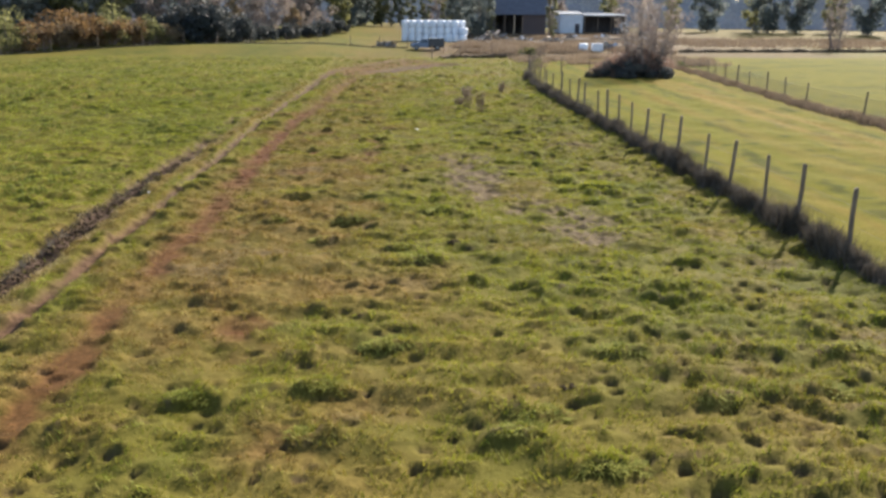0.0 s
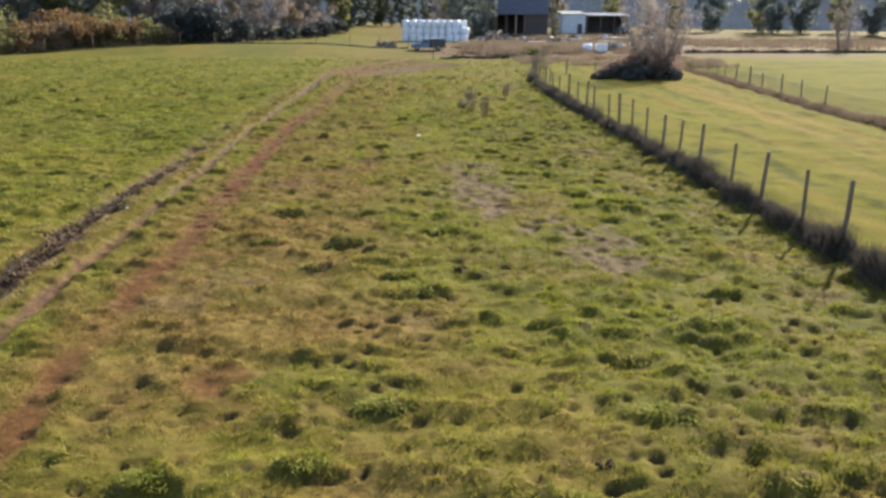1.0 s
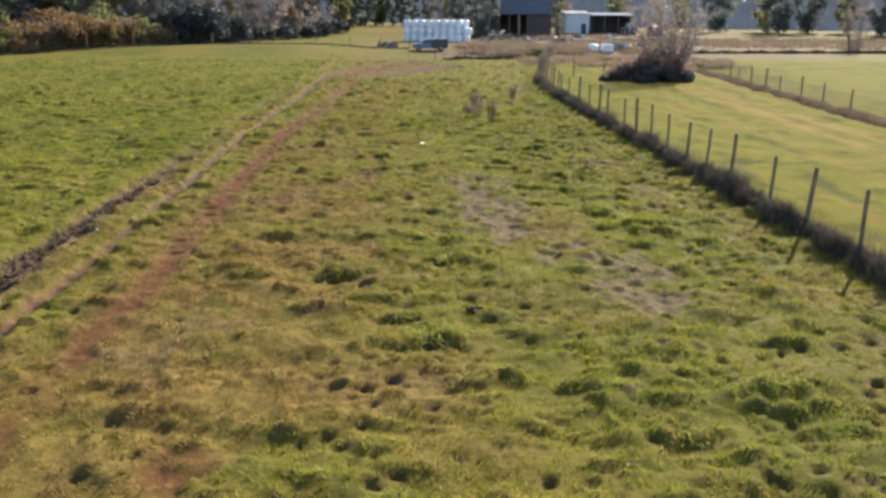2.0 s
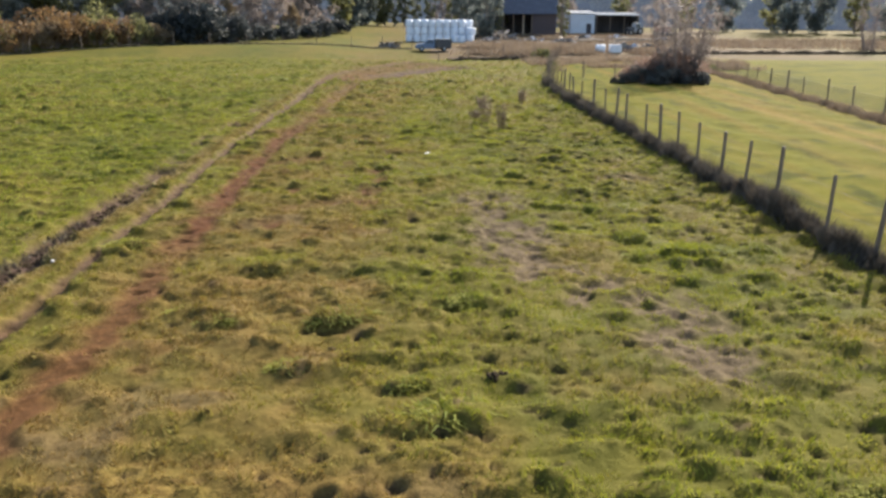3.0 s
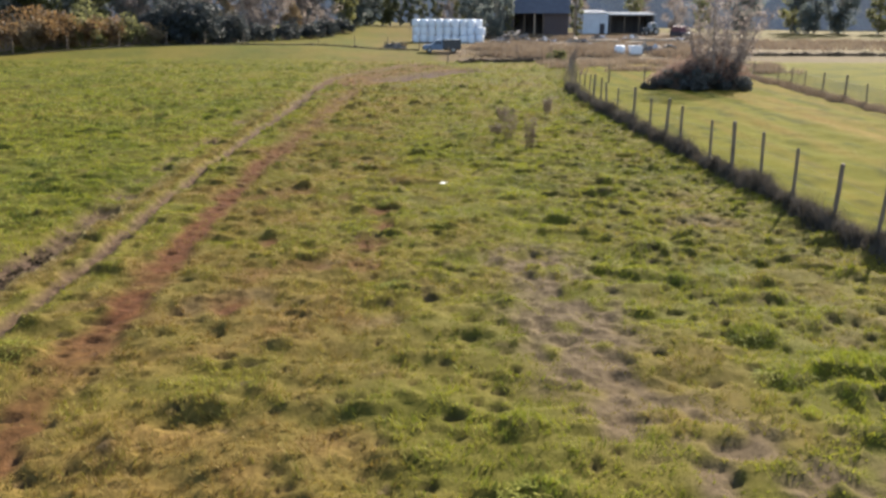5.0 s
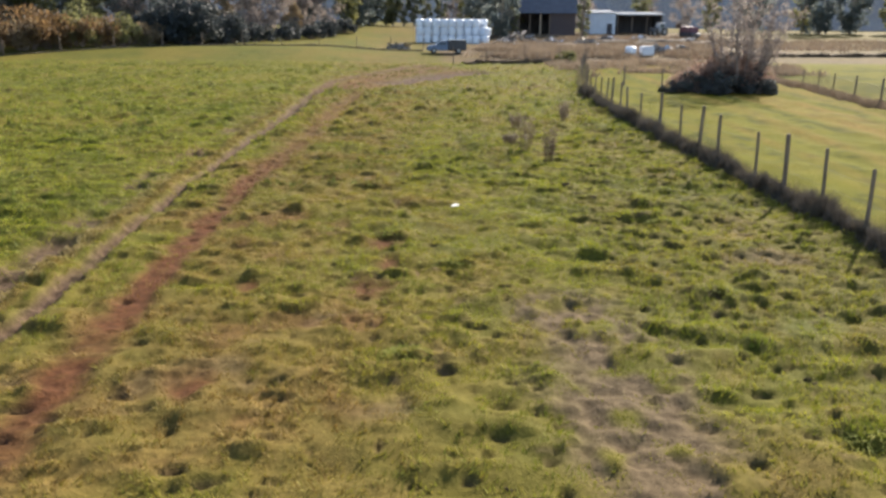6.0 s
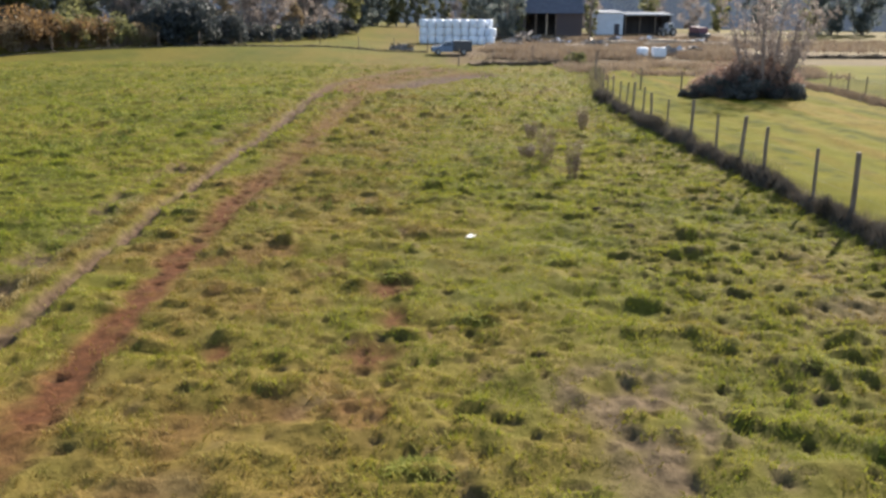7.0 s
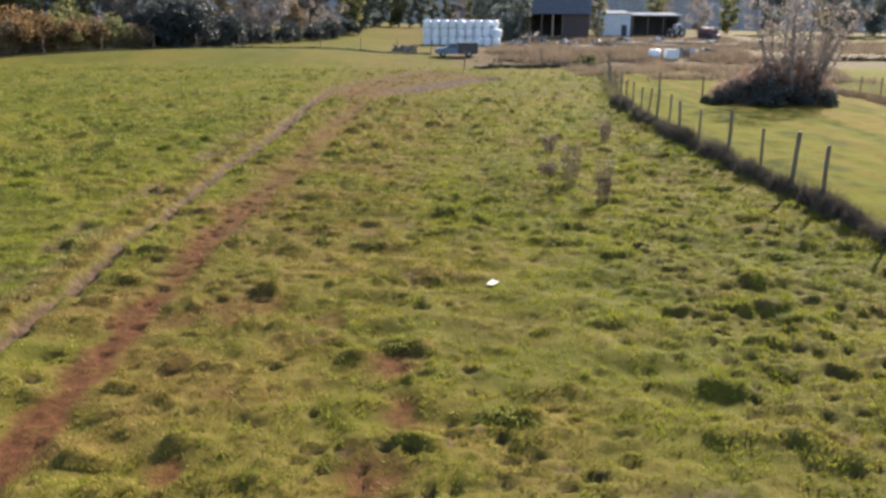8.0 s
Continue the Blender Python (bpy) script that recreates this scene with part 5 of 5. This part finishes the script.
def roof_sheet(root, x0, x1, ya, za, yb, zb, material, name="roof", wave=0.35):
    """A ribbed roof slope from (ya, za) to (yb, zb)."""
    bm = bmesh.new()
    n = int((x1 - x0) / wave) * 2
    rows = [[], [], [], []]
    for k in range(n + 1):
        x, d = x0 + (x1 - x0) * k / n, 0.05 if k % 2 else 0.0
        rows[0].append(bm.verts.new((x, ya, za + d)))
        rows[1].append(bm.verts.new((x, yb, zb + d)))
        rows[2].append(bm.verts.new((x, yb, zb + d - 0.06)))
        rows[3].append(bm.verts.new((x, ya, za + d - 0.06)))
    for k in range(n):
        for a in range(4):
            r, s = rows[a], rows[(a + 1) % 4]
            bm.faces.new((r[k], r[k + 1], s[k + 1], s[k]))
    bm.faces.new([r[0] for r in rows])
    bm.faces.new([r[-1] for r in rows][::-1])
    bmesh.ops.recalc_face_normals(bm, faces=bm.faces[:])
    return part(name, bm, material, root)


def barn():
    root = thing("barn", 25.0, 172.0, label="big dark wooden barn with an open bay and sheet roof", category="building")
    house_shell(root, "barn", -5.6, 5.6, 0, 9, 4.6, M_BARN)
    board_wall(root, 0.6, 5.5, -0.05, 4.6, M_BARNRED, 0.32, 3)
    for px in (-5.5, -3.4, -1.3, 0.5):
        bm = bmesh.new()
        box(bm, px - 0.12, px + 0.12, -0.12, 0.12, 0, 4.5, 0.02)
        part("bay_post", bm, M_TIMBER if px == -1.3 else M_POST, root)
    roof_sheet(root, -6.2, 6.2, -0.7, 4.4, 4.5, 9.2, M_BARNROOF)
    roof_sheet(root, -6.2, 6.2, 4.5, 9.2, 9.7, 4.4, M_BARNROOF)
    for gx in (-5.6, 5.5):
        bm = bmesh.new()
        vs = [bm.verts.new((gx + d, yy, zz)) for d in (0, 0.1) for yy, zz in ((0, 4.6), (9, 4.6), (4.5, 8.9))]
        bm.faces.new(vs[:3]), bm.faces.new(vs[3:][::-1])
        for k in range(3):
            bm.faces.new((vs[k], vs[(k + 1) % 3], vs[(k + 1) % 3 + 3], vs[k + 3]))
        bmesh.ops.recalc_face_normals(bm, faces=bm.faces[:])
        part("gable", bm, M_BARN, root)


barn()


def cart_shed():
    root = thing("open_shed", 46.0, 182.0, label="dark open-fronted machine shed with a flat sheet roof", category="building")
    house_shell(root, "shed", -4.6, 5.0, 0, 7, 3.9, M_BARN)
    for px in (-4.4, -1.4, 1.8, 4.8):
        bm = bmesh.new()
        box(bm, px - 0.1, px + 0.1, -0.1, 0.1, 0, 3.9, 0.02)
        part("post", bm, M_POST, root)
    roof_sheet(root, -4.8, 5.3, -0.6, 4.05, 7.2, 4.5, M_ROOF)
    bm = bmesh.new()
    box(bm, -4.8, 5.3, -0.72, -0.62, 3.85, 4.1, 0.01)
    part("fascia", bm, M_SHEET, root)


cart_shed()


def white_building():
    root = thing("white_outbuilding", 38.4, 182.0, label="pale grey rendered outbuilding with a low roof and dark door", category="building")
    bm = bmesh.new()
    box(bm, -2.7, 2.7, 0, 7, 0, 4.2)
    part("wall", bm, M_WHITEWALL, root)
    roof_sheet(root, -3.0, 3.0, -0.3, 4.3, 7.2, 4.9, M_ROOF)
    bm = bmesh.new()
    box(bm, 0.9, 2.0, -0.06, -0.004, 0, 2.1, 0.01)
    part("door", bm, M_BARN, root, "dark plank door")


white_building()


def pole(x, y, h):
    root = thing("utility_pole", x, y, label="grey wooden utility pole with a crossarm in the yard", category="pole")
    bm = bmesh.new()
    tube(bm, [(0, 0, -0.5), (0, 0, h * 0.5), (0.03, 0, h)], [0.17, 0.14, 0.11], 10)
    part("shaft", bm, M_POST, root)
    bm = bmesh.new()
    box(bm, -0.9, 0.9, -0.16, -0.06, h - 0.6, h - 0.48, 0.01)
    part("crossarm", bm, M_POST, root)


pole(27.4, 150, 10.0)


def lumber(name, x, y, rz, length, rows, cols, label, seed, material=None):
    """A stack of sawn boards with gaps, each board its own piece."""
    rnd = random.Random(seed)
    root = thing(name, x, y, rz=rz, label=label, category="timber stack", group="timber in the yard")
    bm = bmesh.new()
    box(bm, -length / 2, length / 2, -0.14, 0.14, 0, 0.12, 0.008)
    me = bpy.data.meshes.new("plank")
    bm.to_mesh(me)
    bm.free()
    me.materials.append(material or M_TIMBER)
    for r in range(rows):
        for c in range(cols):
            ob = new("plank", me)
            ob.parent = root
            ob.matrix_local = pose(rnd.uniform(-0.2, 0.2), (c - cols / 2) * 0.31, 0.02 + r * 0.14, 0, 0, rnd.uniform(-1.5, 1.5))


lumber("timber_stack", 39.4, 150, 2, 4.2, 6, 5, "stack of pale sawn boards weathering in the yard", 21)
lumber("timber_stack", 43.6, 151, -4, 3.6, 5, 5, "stack of pale sawn boards weathering in the yard", 22)
lumber("timber_stack", 32.5, 148, 3, 4.4, 5, 5, "long low stack of pale planks in the yard", 23)
lumber("timber_stack", 37.2, 146, -3, 3.4, 3, 4, "long low stack of pale planks in the yard", 24)


def heap(name, x, y, wide, tall, seed, label):
    """A heap of broken stone and soil with bent sheets and boards thrown on it."""
    rnd = random.Random(seed)
    root = thing(name, x, y, label=label, category="scrap heap")
    bm = bmesh.new()
    for k in range(70):
        a, q = rnd.uniform(0, 2 * math.pi), math.sqrt(rnd.random())
        s = rnd.uniform(0.2, 0.55)
        m = Matrix.Translation((math.cos(a) * q * wide, math.sin(a) * q * wide * 0.5, tall * (1 - q) * rnd.uniform(0.3, 0.9))) @ pose(0, 0, 0, rnd.uniform(0, 90), rnd.uniform(0, 90), 0) @ Matrix.Diagonal((s, s * 0.7, s * 0.6, 1))
        bmesh.ops.create_icosphere(bm, subdivisions=1, radius=1.0, matrix=m)
    for v in bm.verts:
        v.co += Vector((rnd.uniform(-1, 1), rnd.uniform(-1, 1), rnd.uniform(-1, 1))) * 0.07
    part("rubble", bm, M_RUBBLE, root)
    for k in range(9):
        bm = bmesh.new()
        box(bm, -rnd.uniform(0.5, 1.1), rnd.uniform(0.5, 1.1), -0.3, 0.3, 0, 0.04, 0.008)
        u = rnd.uniform(-0.8, 0.8)
        ob = part("scrap_sheet", bm, (M_TIMBER, M_RUBBLE, M_SHEET)[k % 3], root)
        ob.matrix_local = pose(u * wide, -rnd.uniform(0.1, 0.4) * wide * (1 - abs(u)), tall * (1.05 - abs(u)) * rnd.uniform(0.5, 0.9), rnd.uniform(-50, 50), rnd.uniform(-35, 35), rnd.uniform(0, 180))


heap("scrap_heap", 17.0, 153, 4.0, 2.2, 31, "heap of grey rubble with bent pale sheets and boards")
heap("scrap_heap", 22.0, 150, 2.0, 0.9, 32, "low heap of rubble and boards by the barn")
heap("scrap_heap", 30.6, 117, 1.6, 0.8, 33, "low dark heap of rubble and scrap in the weeds")
heap("scrap_heap", -3.2, 126, 1.6, 0.8, 34, "low dark heap of rubble and soil by the fence")
heap("scrap_heap", 34.2, 119, 1.5, 0.8, 35, "low heap of pale scrap sheets in the weeds")


heap("scrap_heap", 26.5, 143, 2.4, 1.0, 36, "low heap of rubble, boards and pale sheets in the yard")
heap("scrap_heap", 33.5, 158, 2.6, 1.2, 37, "heap of grey rubble and boards by the outbuilding")
heap("scrap_heap", 41.0, 162, 2.2, 1.0, 38, "low heap of rubble and boards by the shed")
heap("scrap_heap", 47.5, 156, 2.0, 0.9, 39, "low heap of pale boards and rubble")
heap("scrap_heap", 13.0, 140, 1.8, 0.9, 40, "low heap of soil and boards near the bales")
lumber("timber_stack", 29.2, 152, 5, 3.8, 4, 4, "stack of pale sawn boards weathering in the yard", 25)
lumber("timber_stack", 47.0, 146, -6, 4.0, 4, 4, "stack of pale sawn boards weathering in the yard", 26)
lumber("timber_stack", 22.8, 139, 8, 3.2, 3, 4, "long low stack of pale planks in the yard", 27)


def tank(x, y):
    root = thing("plastic_tank", x, y, rz=6, label="white square plastic tank in a cage on a pallet", category="tank")
    bm = bmesh.new()
    box(bm, -0.78, 0.78, -0.5, 0.5, 0.15, 1.2, 0.06)
    part("container", bm, M_FILM, root)
    bm = bmesh.new()
    for k in range(3):
        box(bm, -0.8, 0.8, -0.5 + k * 0.42, -0.34 + k * 0.42, 0, 0.14, 0.01)
    part("pallet", bm, M_TIMBER, root)
    for k in range(5):
        bm = bmesh.new()
        tube(bm, [(-0.78 + k * 0.39, -0.53, 0.12), (-0.78 + k * 0.39, -0.53, 1.22)], [0.012, 0.012], 5)
        part("cage_bar", bm, M_WIRE, root)
    bm = bmesh.new()
    bmesh.ops.create_cone(bm, cap_ends=True, segments=16, radius1=0.12, radius2=0.11, depth=0.06, matrix=pose(0, 0, 1.225))
    part("lid", bm, M_REDPAINT, root, "dull red screw lid")


tank(27.85, 113.2)
bale(25.7, 112.6, high(25.7, 112.6) - 0.03, rnd)
